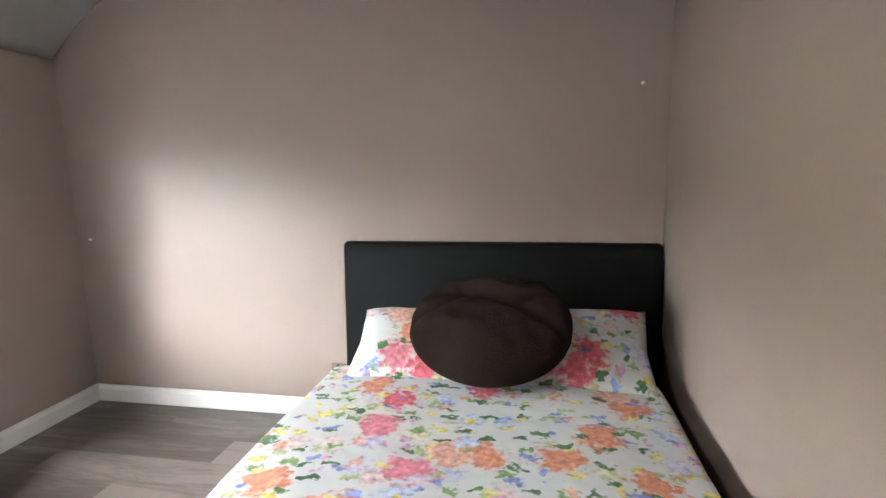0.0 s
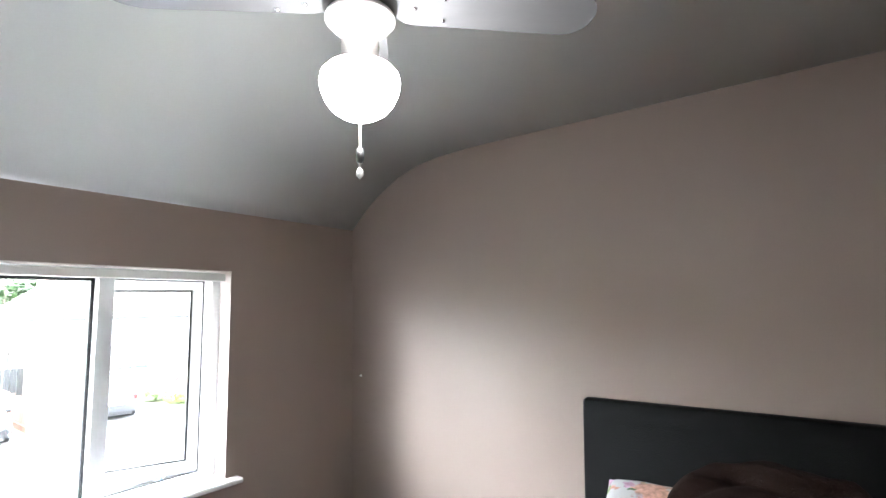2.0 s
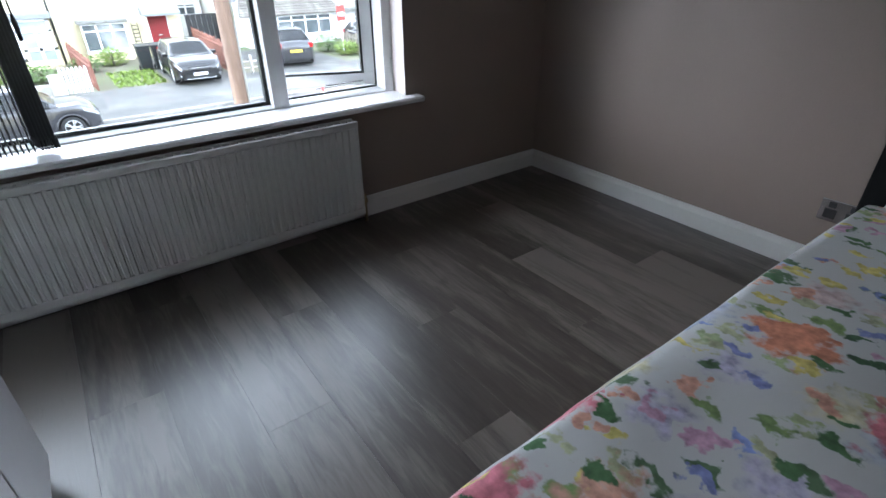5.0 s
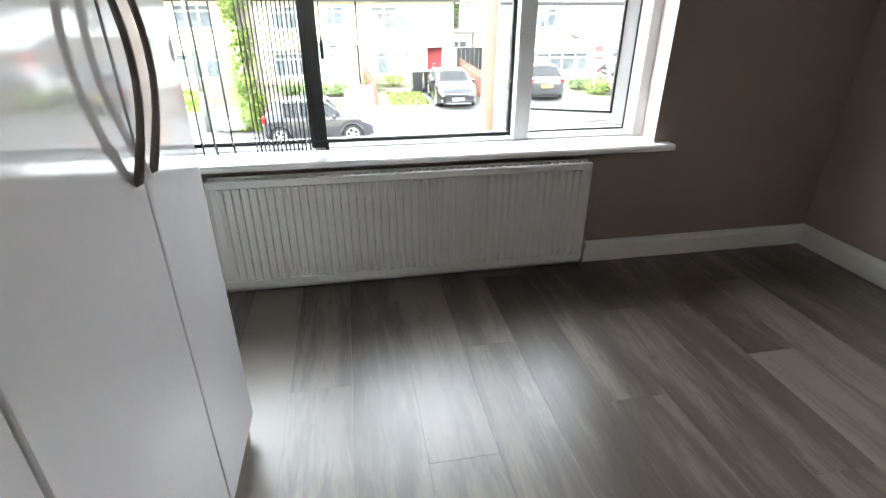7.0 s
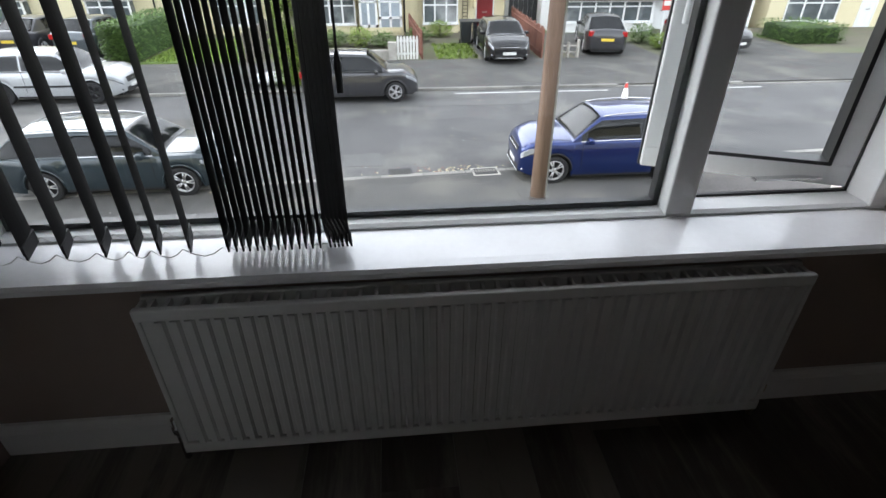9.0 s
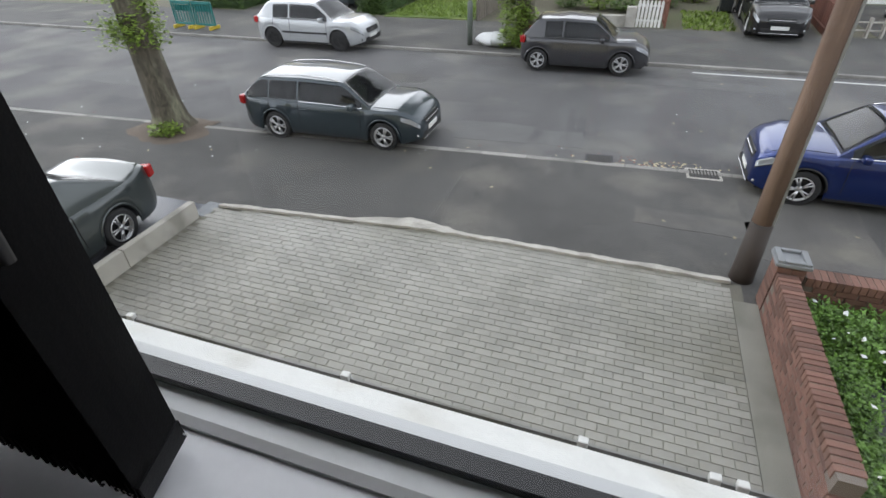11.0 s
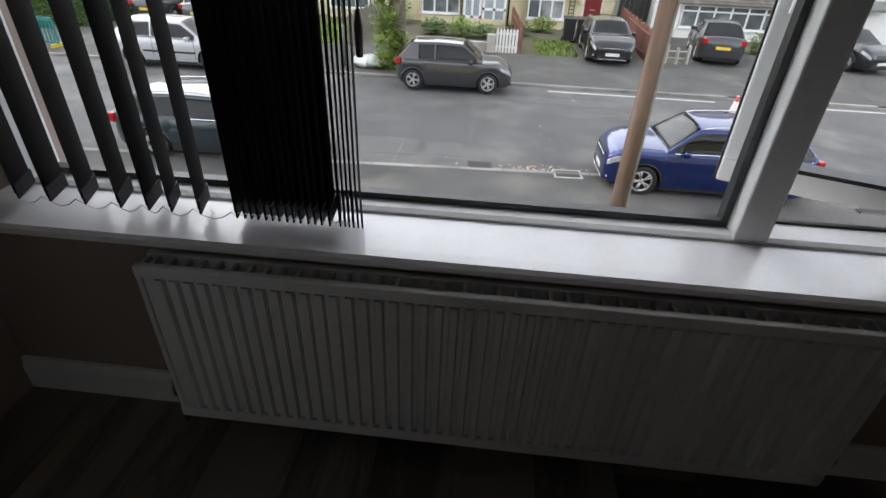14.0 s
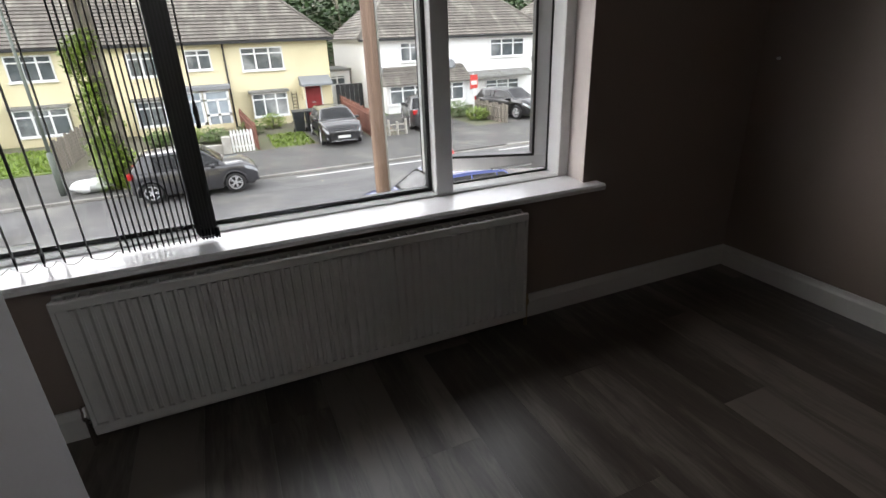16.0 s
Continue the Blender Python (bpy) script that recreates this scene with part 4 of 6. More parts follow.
low = thing("garden_wall", "low pale concrete wall between the drives", "wall", 0, 0, 0)
m4 = pose(-3.7, -8.13, GROUND, 0, 0, 1)
for k in range(3):
    x0 = 2.86 - k * 1.43
    part("wall_panel", moved(box(x0 - 1.42, -0.06, 0, x0, 0.06, 0.33, 0.012), m4), CONCRETE, low)
setting("drive_neighbour", box(-5.5, -14, GROUND - 0.1, -0.3, -8.2, GROUND + 0.03), WET, "dark wet slab drive next door", "driveway")
setting("drive_step", box(-5.6, -8.3, GROUND - 0.1, -5.15, -8.02, GROUND + 0.045, 0.01), STONE, "grey stone slab at the drive's edge", "slab")

# brick garden wall with pier
bw1 = thing("brick_wall", "red brick garden wall with a soldier-course top", "wall", 0, 0, 0)
part("core", box(-5.38, 0.135, GROUND - 0.05, -2.75, 0.325, GROUND + 0.634), MORTAR, bw1)
part("core", box(-2.745, 0.135, GROUND - 0.05, -2.1, 0.325, GROUND + 0.405), MORTAR, bw1)
br = finish(box(-0.1025, -0.01, -0.0325, 0.1025, 0.01, 0.0325, 0.004, 1), "brick", BRICK)
cop = finish(box(-0.0325, -0.11, -0.055, 0.0325, 0.11, 0.055, 0.006, 1), "brick", BRICK)
for r in range(7):
    x = -5.26 + (0.1125 if r % 2 else 0)
    while x < (-2.85 if r > 4 else -2.2):
        ob = new("brick", br)
        ob.parent = bw1
        ob.location = (x, 0.139 + 0.001 * math.sin(x * 40 + r), GROUND + 0.06 + r * 0.075)
        x += 0.225
k = 0
x = -5.33
while x < -2.1:
    ob = new("brick", cop)
    ob.parent = bw1
    ob.location = (x, 0.235, GROUND + (0.59 if x < -2.78 else 0.40) + 0.004 * math.sin(k * 1.9))
    ob.rotation_euler = (0.02 * math.sin(k * 2.7), 0, 0)
    x += 0.075
    k += 1
part("low_end", box(-2.1, 0.13, GROUND - 0.05, -0.9, 0.34, GROUND + 0.30, 0.01), CONCRETE, bw1, "pale concrete end block")
setting("channel_strip", box(-5.5, -0.156, GROUND - 0.02, -0.5, 0.125, GROUND + 0.0495), mat("channel_concrete", (0.225, 0.22, 0.19), 0.7, vary=0.25, scale=1.6, fine=40, bump=0.3, stain=(0.13, 0.13, 0.10)), "smooth grey concrete strip along the garden wall", "paving")
fw = thing("front_brick_wall", "red brick front wall of the planted garden", "wall", 0, 0, 0)
part("core", box(-5.64, 0.45, GROUND - 0.05, -5.46, 6.5, GROUND + 0.584), MORTAR, fw)
b = bmesh.new()
for r in range(6):
    y = 0.56 + (0.1125 if r % 2 else 0)
    while y < 6.4:
        for xx in (-5.455, -5.645):
            box(xx - 0.01, y - 0.1025, GROUND + 0.03 + r * 0.075, xx + 0.01, y + 0.1025, GROUND + 0.095 + r * 0.075, bm=b)
        y += 0.225
y = 0.5
while y < 6.5:
    box(-5.66, y - 0.0325, GROUND + 0.48, -5.44, y + 0.0325, GROUND + 0.59, bm=b)
    y += 0.075
tagged(part("bricks", b, BRICK, fw), kind="stuff")
pier = thing("brick_pier", "square brick gate pier with a grey stone cap", "pier", -5.54, 0.265, GROUND)
part("core", box(-0.125, -0.135, -0.05, 0.125, 0.145, 0.72), MORTAR, pier)
b = bmesh.new()
for r in range(9):
    z = 0.03 + r * 0.075
    cuts = (-0.145, -0.035, 0.07, 0.155) if r % 2 else (-0.145, 0.005, 0.155)
    for y0, y1 in zip(cuts, cuts[1:]):
        box(-0.14, y0 + 0.005, z, 0.14, y1 - 0.005, z + 0.065, 0.004, 1, bm=b)
tagged(part("bricks", b, BRICK, pier), kind="stuff")
part("cap", box(-0.165, -0.18, 0.72, 0.165, 0.19, 0.765, 0.012), STONE, pier, "grey stone cap")
for q in ((-0.15, -0.165, 0.15, -0.10), (-0.15, 0.11, 0.15, 0.175), (-0.15, -0.095, -0.10, 0.105), (0.085, -0.095, 0.15, 0.105)):
    part("cap_rim", box(q[0], q[1], 0.7655, q[2], q[3], 0.80, 0.008), STONE, pier)


def leaves(points, size, name, material, seed=1, up=0.4):
    """Many small pointed leaves, each two triangles folded at the rib."""
    r = random.Random(seed)
    vv, fs = [], []
    for p in points:
        p = Vector(p)
        d = Vector((r.uniform(-1, 1), r.uniform(-1, 1), r.uniform(-0.6, 1) * up)).normalized()
        s = d.cross(Vector((r.uniform(-.4, .4), r.uniform(-.4, .4), 1))).normalized()
        nn = d.cross(s)
        L = size * r.uniform(0.6, 1.35)
        o = len(vv)
        vv += [tuple(p), tuple(p + d * L * 0.5 + s * L * 0.32 + nn * L * 0.1), tuple(p + d * L), tuple(p + d * L * 0.5 - s * L * 0.32 + nn * L * 0.1)]
        fs += [(o, o + 1, o + 2), (o, o + 2, o + 3)]
    m = bpy.data.meshes.new(name)
    m.from_pydata(vv, [], fs)
    m.materials.append(material)
    return m


def clump(cx, cy, cz, rx, ry, rz, n, r):
    pts = []
    while len(pts) < n:
        v = Vector((r.uniform(-1, 1), r.uniform(-1, 1), r.uniform(-1, 1)))
        if 0.25 < v.length < 1 + 0.25 * noise.noise(v * 2.3 + Vector((cx, cy, cz))):
            pts.append((cx + v.x * rx, cy + v.y * ry, cz + v.z * rz))
    return pts


rg = random.Random(11)
setting("flower_bed", box(-5.44, 0.35, GROUND - 0.1, -0.4, 6.4, GROUND + 0.05), MEMBRANE, "planting bed under black weed membrane", "flower bed")
pts = []
for k in range(95):
    cx, cy = (rg.uniform(-5.35, -4.55), rg.uniform(0.5, 1.3)) if k < 48 else (rg.uniform(-4.5, -1.6), 0.5 + abs(rg.gauss(0, 0.2))) if k < 86 else (rg.uniform(-3.6, -2.0), rg.uniform(1.1, 1.9))
    h = rg.uniform(0.25, 0.48)
    pts += clump(cx, cy, GROUND + h * 0.55, 0.2, 0.2, h * 0.5, 300, rg)
GARDEN_LEAF = mat("garden_leaf", (0.10, 0.20, 0.028), 0.55, vary=0.3, scale=3, fine=20, random_piece=0.5)
ob = tagged(new("garden_plants", leaves(pts, 0.05, "garden_plants", GARDEN_LEAF, 3, 0.9)), "low leafy green plants in the bed", "plants", kind="stuff")
pts = [(rg.gauss(*rg.choice(((-4.8, 0.25), (-3.3, 0.3)))), rg.uniform(0.5, 1.1), GROUND + 0.42 + rg.uniform(0, 0.08)) for _ in range(20)]
tagged(new("white_flowers", leaves(pts, 0.06, "white_flowers", PAPER, 5)), "small white blossoms among the plants", "flowers", kind="stuff")

# ---- telegraph pole, trees, lamp post ----
pole = thing("telegraph_pole", "tall brown wooden telegraph pole with a tarred foot", "pole", -6.05, 0.02, GROUND)
pole.matrix_basis = pose(-6.05, 0.0, GROUND, -1.2, -4.5)
b = lathe([(0.0, 0.85), (0.125, 0.85), (0.120, 2.5), (0.112, 5.0), (0.10, 8.0), (0.0, 8.02)], 20)
part("shaft", b, POLEWOOD, pole, smooth=True)
part("foot", lathe([(0.0, -0.1), (0.150, -0.1), (0.142, 0.2), (0.128, 0.86), (0.0, 0.865)], 20), TAR, pole, "dark tarred foot", True)
part("cable_cover", box(0.07, 0.076, 0.87, 0.10, 0.108, 6.5, 0.006), GUTTER, pole, "grey cable cover strip")


def limb(p0, p1, r0, r1, bend, seed):
    r = random.Random(seed)
    pts, rad = [], []
    for k in range(7):
        f = k / 6
        p = Vector(p0).lerp(Vector(p1), f)
        p += Vector((r.uniform(-1, 1), r.uniform(-1, 1), 0)) * bend * math.sin(math.pi * f)
        pts.append(p), rad.append(r0 + (r1 - r0) * f)
    return pts, rad


def tree(x, y, r0, h, crown_z, crown_r, seed, label, ivy=False):
    t = thing("tree", label, "tree", x, y, GROUND)
    r = random.Random(seed)
    tb = bmesh.new()
    prof = [(-0.1, 1.75), (0.05, 1.5), (0.25, 1.15), (0.7, 1.0), (1.6, 0.94), (2.6, 0.9), (3.6, 0.88), (h, 0.7)]
    rings = []
    for z, s in prof:
        ring = []
        for k in range(20):
            a = 2 * math.pi * k / 20
            rr = r0 * s * (1 + 0.13 * noise.noise(Vector((math.cos(a) * 1.6, math.sin(a) * 1.6, z * 0.9 + seed))) + (0.12 * math.sin(5 * a + seed) if z < 0.3 else 0))
            ring.append(tb.verts.new((rr * math.cos(a) + 0.04 * z * (0.25 if not ivy else 0), rr * math.sin(a) - 0.03 * z * (1 if not ivy else 0), z)))
        rings.append(ring)
    for p, q in zip(rings, rings[1:]):
        for k in range(20):
            tb.faces.new((p[k], p[(k + 1) % 20], q[(k + 1) % 20], q[k]))
    part("trunk", tb, BARK, t, smooth=True)
    pts = []
    for k in range(7):
        a = 2 * math.pi * k / 7 + r.uniform(-.3, .3)
        e = (crown_r * 0.75 * math.cos(a), crown_r * 0.75 * math.sin(a), crown_z + r.uniform(-0.4, 1.6))
        lp, lr = limb((0.0, 0.0, h - 0.5), e, r0 * 0.5, 0.04, 0.25, seed + k)
        part("limb", tube(lp, lr, 8), BARK, t, smooth=True)
        for j in range(7):
            c = Vector(e) * r.uniform(0.55, 1.1)
            pts += clump(c.x + r.uniform(-1, 1), c.y + r.uniform(-1, 1), max(crown_z - 0.6, c.z) + r.uniform(-0.4, 1.5), 0.75, 0.75, 0.5, 130, r)
    o = new("crown", leaves(pts, 0.17, "crown", LEAF if not ivy else LEAF_LIGHT, seed))
    o.parent = t
    return t


t1 = tree(-8.25, -11.6, 0.33, 7.6, 10.2, 2.8, 21, "street tree with a rough grey-brown trunk and green sprouts")
r = random.Random(8)
pts = []
for a, z in ((2.6, 3.3), (2.9, 2.9), (2.3, 3.8), (-0.9, 3.0), (-0.6, 3.6), (2.7, 4.2), (-0.4, 2.2)):
    pts += clump(0.5 * math.cos(a) + 0.1, 0.55 * math.sin(a) - 0.1, z, 0.28, 0.34, 0.4, 110, r)
pts += clump(0.42, 0.2, 0.14, 0.28, 0.4, 0.16, 420, r)
for k in range(26):
    a, z = r.uniform(0, 6.28), r.uniform(1.9, 3.6)
    pts += clump(0.42 * math.cos(a) + 0.01 * z, 0.42 * math.sin(a) - 0.03 * z, z, 0.24, 0.26, 0.34, 70, r)
o = new("sprouts", leaves(pts, 0.10, "sprouts", LEAF_LIGHT, 9))
o.parent = t1
b = lathe([(0.0, 0.07), (0.3, 0.06), (0.6, 0.045), (0.95, 0.018), (0, 0.0)], 40)
for v in b.verts:
    f = 1 + 0.35 * noise.noise(Vector((v.co.x * 1.6, v.co.y * 1.6, 3))) + 0.12 * noise.noise(Vector((v.co.x * 6, v.co.y * 6, 5)))
    v.co.x, v.co.y = v.co.x * f * 0.85, v.co.y * f
moved(b, pose(-8.1, -11.45, GROUND))
setting("tree_pit", b, mat("bare_soil", (0.125, 0.098, 0.075), 0.95, vary=0.35, scale=4, fine=40, bump=0.6), "bare soil round the tree", "soil")
t2 = tree(-17.3, -5.35, 0.30, 6.5, 7.2, 2.6, 33, "street tree with an ivy-clad trunk", True)
pts = []
for k in range(60):
    z = rg.uniform(0.1, 4.6)
    a = rg.uniform(0, 6.28)
    w = 0.48 if z < 1.6 else 0.36
    pts += clump(w * math.cos(a) * 0.8 + 0.05, w * math.sin(a) * 0.8 - 0.28, z, 0.26, 0.26, 0.32, 130, rg)
o = new("ivy", leaves(pts, 0.13, "ivy", LEAF_LIGHT, 12))
o.parent = t2
lamp = thing("lamp_post", "slim dark green street lamp post", "street lamp", -17.1, -7.15, GROUND + 0.08)
part("base", lathe([(0, 0), (0.09, 0), (0.09, 1.3), (0.055, 1.36), (0, 1.36)], 14), POST, lamp, smooth=True)
part("shaft", lathe([(0, 1.35), (0.052, 1.35), (0.04, 6.0), (0, 6.0)], 12), POST, lamp, smooth=True)
part("arm", tube([(0, 0, 5.95), (0.1, 0, 6.25), (0.5, 0, 6.4), (0.9, 0, 6.42)], 0.03, 8), POST, lamp, smooth=True)
part("lantern", box(0.85, -0.1, 6.34, 1.4, 0.1, 6.46, 0.03), GUTTER, lamp)

# ---- vehicles ----
def lerp_list(pts, x):
    if x <= pts[0][0]:
        return pts[0][1]
    for (a, p), (c, q) in zip(pts, pts[1:]):
        if x <= c:
            f = (x - a) / (c - a)
            f = f * f * (3 - 2 * f) * 0.4 + f * 0.6
            return p + (q - p) * f
    return pts[-1][1]


def car(name, label, x, y, rz, paintmat, L, W, H, wb, fo, belt, cab, hood, tail, plate_front=True, rails=False, rim=ALLOY, wr=0.32, group="parked cars", chrome=False, category="car", z=0.0, cladding=False, size=1.0, moulding=False):
    """A car pointing along +x: length, width, height, wheelbase, front overhang, belt height, the cab's four stations from
    windscreen foot to rear foot, and the heights of the hood and the tail."""
    t = thing(name, label, category, x, y, GROUND + z, rz, group)
    t.scale = (size, size, size)
    xf, xr = wb / 2 + fo, wb / 2 + fo - L
    ws, rf, rb, re = cab
    hw = W / 2
    tops = [(xr, tail - 0.26), (xr + 0.06, tail - 0.08), (xr + 0.16, tail), (re, belt + 0.01), (rb, belt), (rf, belt - 0.015), (ws, belt - 0.02), ((ws + xf) / 2, hood + 0.06), (xf - 0.22, hood - 0.05), (xf - 0.06, hood - 0.17), (xf, hood - 0.30)]
    ra = wr + 0.065
    stations = sorted(set([xr, xr + 0.03, xr + 0.08, xr + 0.16, xr + 0.3, xf - 0.4, xf - 0.25, xf - 0.14, xf - 0.07, xf - 0.025, xf, ws, re, rf, rb] + [c + ra * math.cos(a) for c in (-wb / 2, wb / 2) for a in [math.pi * k / 10 for k in range(11)]] + [xr + (xf - xr) * k / 18 for k in range(1, 18)]))

    def half(px):
        e = min((xf - px) / 0.85, (px - xr) / 0.7, 1.0)
        e = max(e, 0.0)
        return hw * (0.62 + 0.38 * math.sqrt(max(0.0, 1 - (1 - e) ** 2.2)))

    def bottom(px):
        zb2 = 0.20 + 0.10 * max(0.0, 1 - (xf - px) / 0.35) + 0.12 * max(0.0, 1 - (px - xr) / 0.35)
        for c in (-wb / 2, wb / 2):
            d = abs(px - c)
            if d < ra - 1e-4:
                zb2 = max(zb2, wr + math.sqrt(ra * ra - d * d))
        return zb2

    side = [(0.0, 0.965), (0.15, 0.995), (0.45, 1.0), (0.72, 0.985), (0.80, 0.972), (0.95, 0.955), (1.0, 0.93)]

    def ring(px):
        h, zt3, zb2 = half(px), lerp_list(tops, px), bottom(px)
        zb2 = min(zb2, zt3 - 0.05)
        q = [(h * s, zb2 + (zt3 - zb2) * v) for v, s in side]
        q += [(h * 0.93 * k, zt3 + 0.045 * (1 - k * k) + 0.008) for k in (0.85, 0.55, 0.25, 0.0)]
        return q

    b = bmesh.new()
    rows = []
    for px in stations:
        q = ring(px)
        rows.append([b.verts.new((px, -a, c)) for a, c in q] + [b.verts.new((px, a, c)) for a, c in q[-2::-1]])
    for p, q in zip(rows, rows[1:]):
        for k in range(len(p) - 1):
            b.faces.new((p[k], p[k + 1], q[k + 1], q[k]))
    b.faces.new(rows[0]), b.faces.new(rows[-1][::-1])
    body = part("body", b, paintmat, t, smooth=True)

    roof = [(re, belt), (rb + (re - rb) * 0.12, H - 0.09), (rb, H - 0.035), ((rf + rb) / 2, H), (rf, H - 0.03), (rf + (ws - rf) * 0.08, H - 0.055), (ws, belt - 0.02)]

    def zroof(px):
        for (a, p), (c, q) in zip(roof, roof[1:]):
            if px <= c:
                return p + (q - p) * (px - a) / (c - a)
        return roof[-1][1]

    def g(px, u, out=0.0):
        zr = zroof(px)
        f = max(0.0, min(1.0, (zr - belt + 0.02) / (H - belt)))
        wbt = half(px) * 0.925
        wt = wbt * (1 - 0.23 * f ** 1.1)
        if u <= 1:
            yy, zz = wbt + (wt - wbt) * (u ** 1.25), (belt - 0.02) + (zr - 0.045 * f - belt + 0.02) * u
            return yy + out, zz + out * 0.35
        v = u - 1
        return wt * (1 - v) * (1 + 0.06 * v), zr - 0.045 * f * (1 - v) ** 2.2 + 0.012 * v + out

    xs = [re + (ws - re) * k / 30 for k in range(31)]
    us = [0, 0.3, 0.6, 0.85, 1.0, 1.06, 1.15, 1.4, 1.7, 2.0]
    b = bmesh.new()
    rows = []
    for px in xs:
        rows.append([b.verts.new((px, -g(px, u)[0], g(px, u)[1])) for u in us] + [b.verts.new((px, g(px, u)[0], g(px, u)[1])) for u in us[-2::-1]])
    for p, q in zip(rows, rows[1:]):
        for k in range(len(p) - 1):
            b.faces.new((p[k], p[k + 1], q[k + 1], q[k]))
    part("cabin", b, paintmat, t, smooth=True)
    mid = (rf + rb) / 2 - 0.05
    spans = [(mid + 0.025, ws - 0.22), (rb + 0.24, mid - 0.025)]
    if rb - re > -0.9 and rails:
        spans.append((re + 0.2, rb + 0.2))
    for sgn in (-1, 1):
        for a, c in spans:
            fn = lambda uu, vv: (a + (c - a) * uu, sgn * g(a + (c - a) * uu, 0.1 + 0.78 * vv, 0.006)[0], g(a + (c - a) * uu, 0.1 + 0.78 * vv, 0.006)[1])
            part("side_window", grid_patch(fn, 10, 5, thick=0.004), CARGLASS, t, smooth=True)
    for nm, a, c in (("windscreen", rf + 0.02, ws - 0.05), ("rear_window", re + 0.06, rb - 0.03)):
        fn = lambda uu, vv: (a + (c - a) * uu, (2 * vv - 1) * g(a + (c - a) * uu, 1.0)[0] * 0.93, g(a + (c - a) * uu, 2 - abs(2 * vv - 1) * 0.9)[1] + 0.010)
        part(nm, grid_patch(fn, 8, 12, thick=0.004), CARGLASS, t, smooth=True)
    # body is open below; a black box stands in for the shade underneath
    part("underbody", box(xr + 0.15, -hw + 0.28, 0.17, xf - 0.15, hw - 0.28, 0.62), TRIM, t)
    part("front_bumper_trim", moved(box(-0.035, -hw * 0.62, 0.24, 0.02, hw * 0.62, 0.40, 0.012), pose(xf - 0.015, 0, 0)), TRIM, t, "black lower grille")
    part("grille", moved(box(-0.035, -hw * 0.46, -0.085, 0.018, hw * 0.46, 0.075, 0.018), pose(xf - 0.022, 0, hood - 0.24, 0, -14)), TRIM, t, "black grille")
    if chrome:
        part("grille_bar", moved(box(-0.02, -hw * 0.42, -0.012, 0.03, hw * 0.42, 0.012, 0.006), pose(xf - 0.012, 0, hood - 0.24)), CHROME, t, "chrome grille bar")
    part("number_plate", box(xf + 0.004, -0.26, 0.36, xf + 0.016, 0.26, 0.47, 0.003), PLATEW, t, "white front number plate")
    part("number_plate", box(xr - 0.016, -0.26, tail - 0.42, xr - 0.004, 0.26, tail - 0.31, 0.003), PLATEY, t, "yellow rear number plate")
    for sgn in (-1, 1):
        def lamp_at(uu, vv):
            px = xf - 0.035 - 0.36 * uu
            v = 0.66 + (0.25 - 0.09 * uu) * vv + 0.08 * uu
            q = bottom(xf - 0.1) if px > wb / 2 else bottom(px)
            return px, sgn * (half(px) * lerp_list(side, v) + 0.005), q + (lerp_list(tops, px) - q) * v
        lens = part("headlight", grid_patch(lamp_at, 8, 4, thick=0.006), LAMPWHITE, t, "clear headlight", True)
        part("headlight_rim", tube([lamp_at(k / 8, 0.02) for k in range(9)], 0.012, 6), TRIM, lens)
        part("tail_light", moved(box(-0.035, -0.10, -0.10, 0.13, 0.10, 0.10, 0.03, 3), pose(xr + 0.055, sgn * hw * 0.76, tail - 0.14, 0, 0, sgn * 20)), LAMPRED, t, "red tail light")
        mir = box(-0.06, -0.10, -0.06, 0.07, 0.10, 0.07, 0.035, 3)
        part("mirror", moved(mir, pose(ws - 0.42, sgn * (hw * 0.95 + 0.07), belt + 0.02)), paintmat, t, "door mirror", True)
        for a, c in spans[:2]:
            part("door_handle", box(a + 0.03, sgn * hw * 0.985 - 0.012, belt - 0.17, a + 0.20, sgn * hw * 0.985 + 0.012, belt - 0.135, 0.01), paintmat, t)
        part("sill_trim", box(-wb / 2 + ra + 0.02, sgn * hw * 0.955 - 0.02, 0.19, wb / 2 - ra - 0.02, sgn * hw * 0.955 + 0.02, 0.27, 0.01), TRIM, t)
        part("window_trim", tube([(spans[-1][0], sgn * (g(spans[-1][0], 0.06)[0] + 0.006), g(spans[-1][0], 0.06)[1]), (0, sgn * (g(0, 0.06)[0] + 0.006), g(0, 0.06)[1]), (ws - 0.2, sgn * (g(ws - 0.2, 0.06)[0] + 0.004), g(ws - 0.2, 0.06)[1])], 0.012, 6), CHROME if chrome else TRIM, t)
        if moulding:
            part("side_moulding", box(-wb / 2 + ra + 0.02, sgn * hw - 0.012, 0.50, wb / 2 - ra - 0.02, sgn * hw + 0.012, 0.56, 0.005), TRIM, t, "black side moulding")
        if rails:
            pts2 = [(rb + 0.05 + (rf - rb - 0.1) * k / 10, sgn * g(rb + 0.05 + (rf - rb - 0.1) * k / 10, 1.0)[0] * 0.97, g(rb + 0.05 + (rf - rb - 0.1) * k / 10, 1.0)[1] + 0.01 + 0.055 * math.sin(math.pi * k / 10) ** 0.4) for k in range(11)]
            part("roof_rail", tube(pts2, 0.016, 6), CHROME if chrome else TRIM, t, smooth=True)
        for cxw in (-wb / 2, wb / 2):
            wheel = new("wheel")
            wheel.parent = t
            wheel.matrix_basis = pose(cxw, sgn * (hw - 0.115), wr, -90 * sgn)
            part("tyre", lathe([(wr * 0.66, -0.09), (wr * 0.9, -0.10), (wr * 0.985, -0.085), (wr, -0.05), (wr, 0.05), (wr * 0.985, 0.085), (wr * 0.9, 0.10), (wr * 0.66, 0.09)], 32), TYRE, wheel, smooth=True)
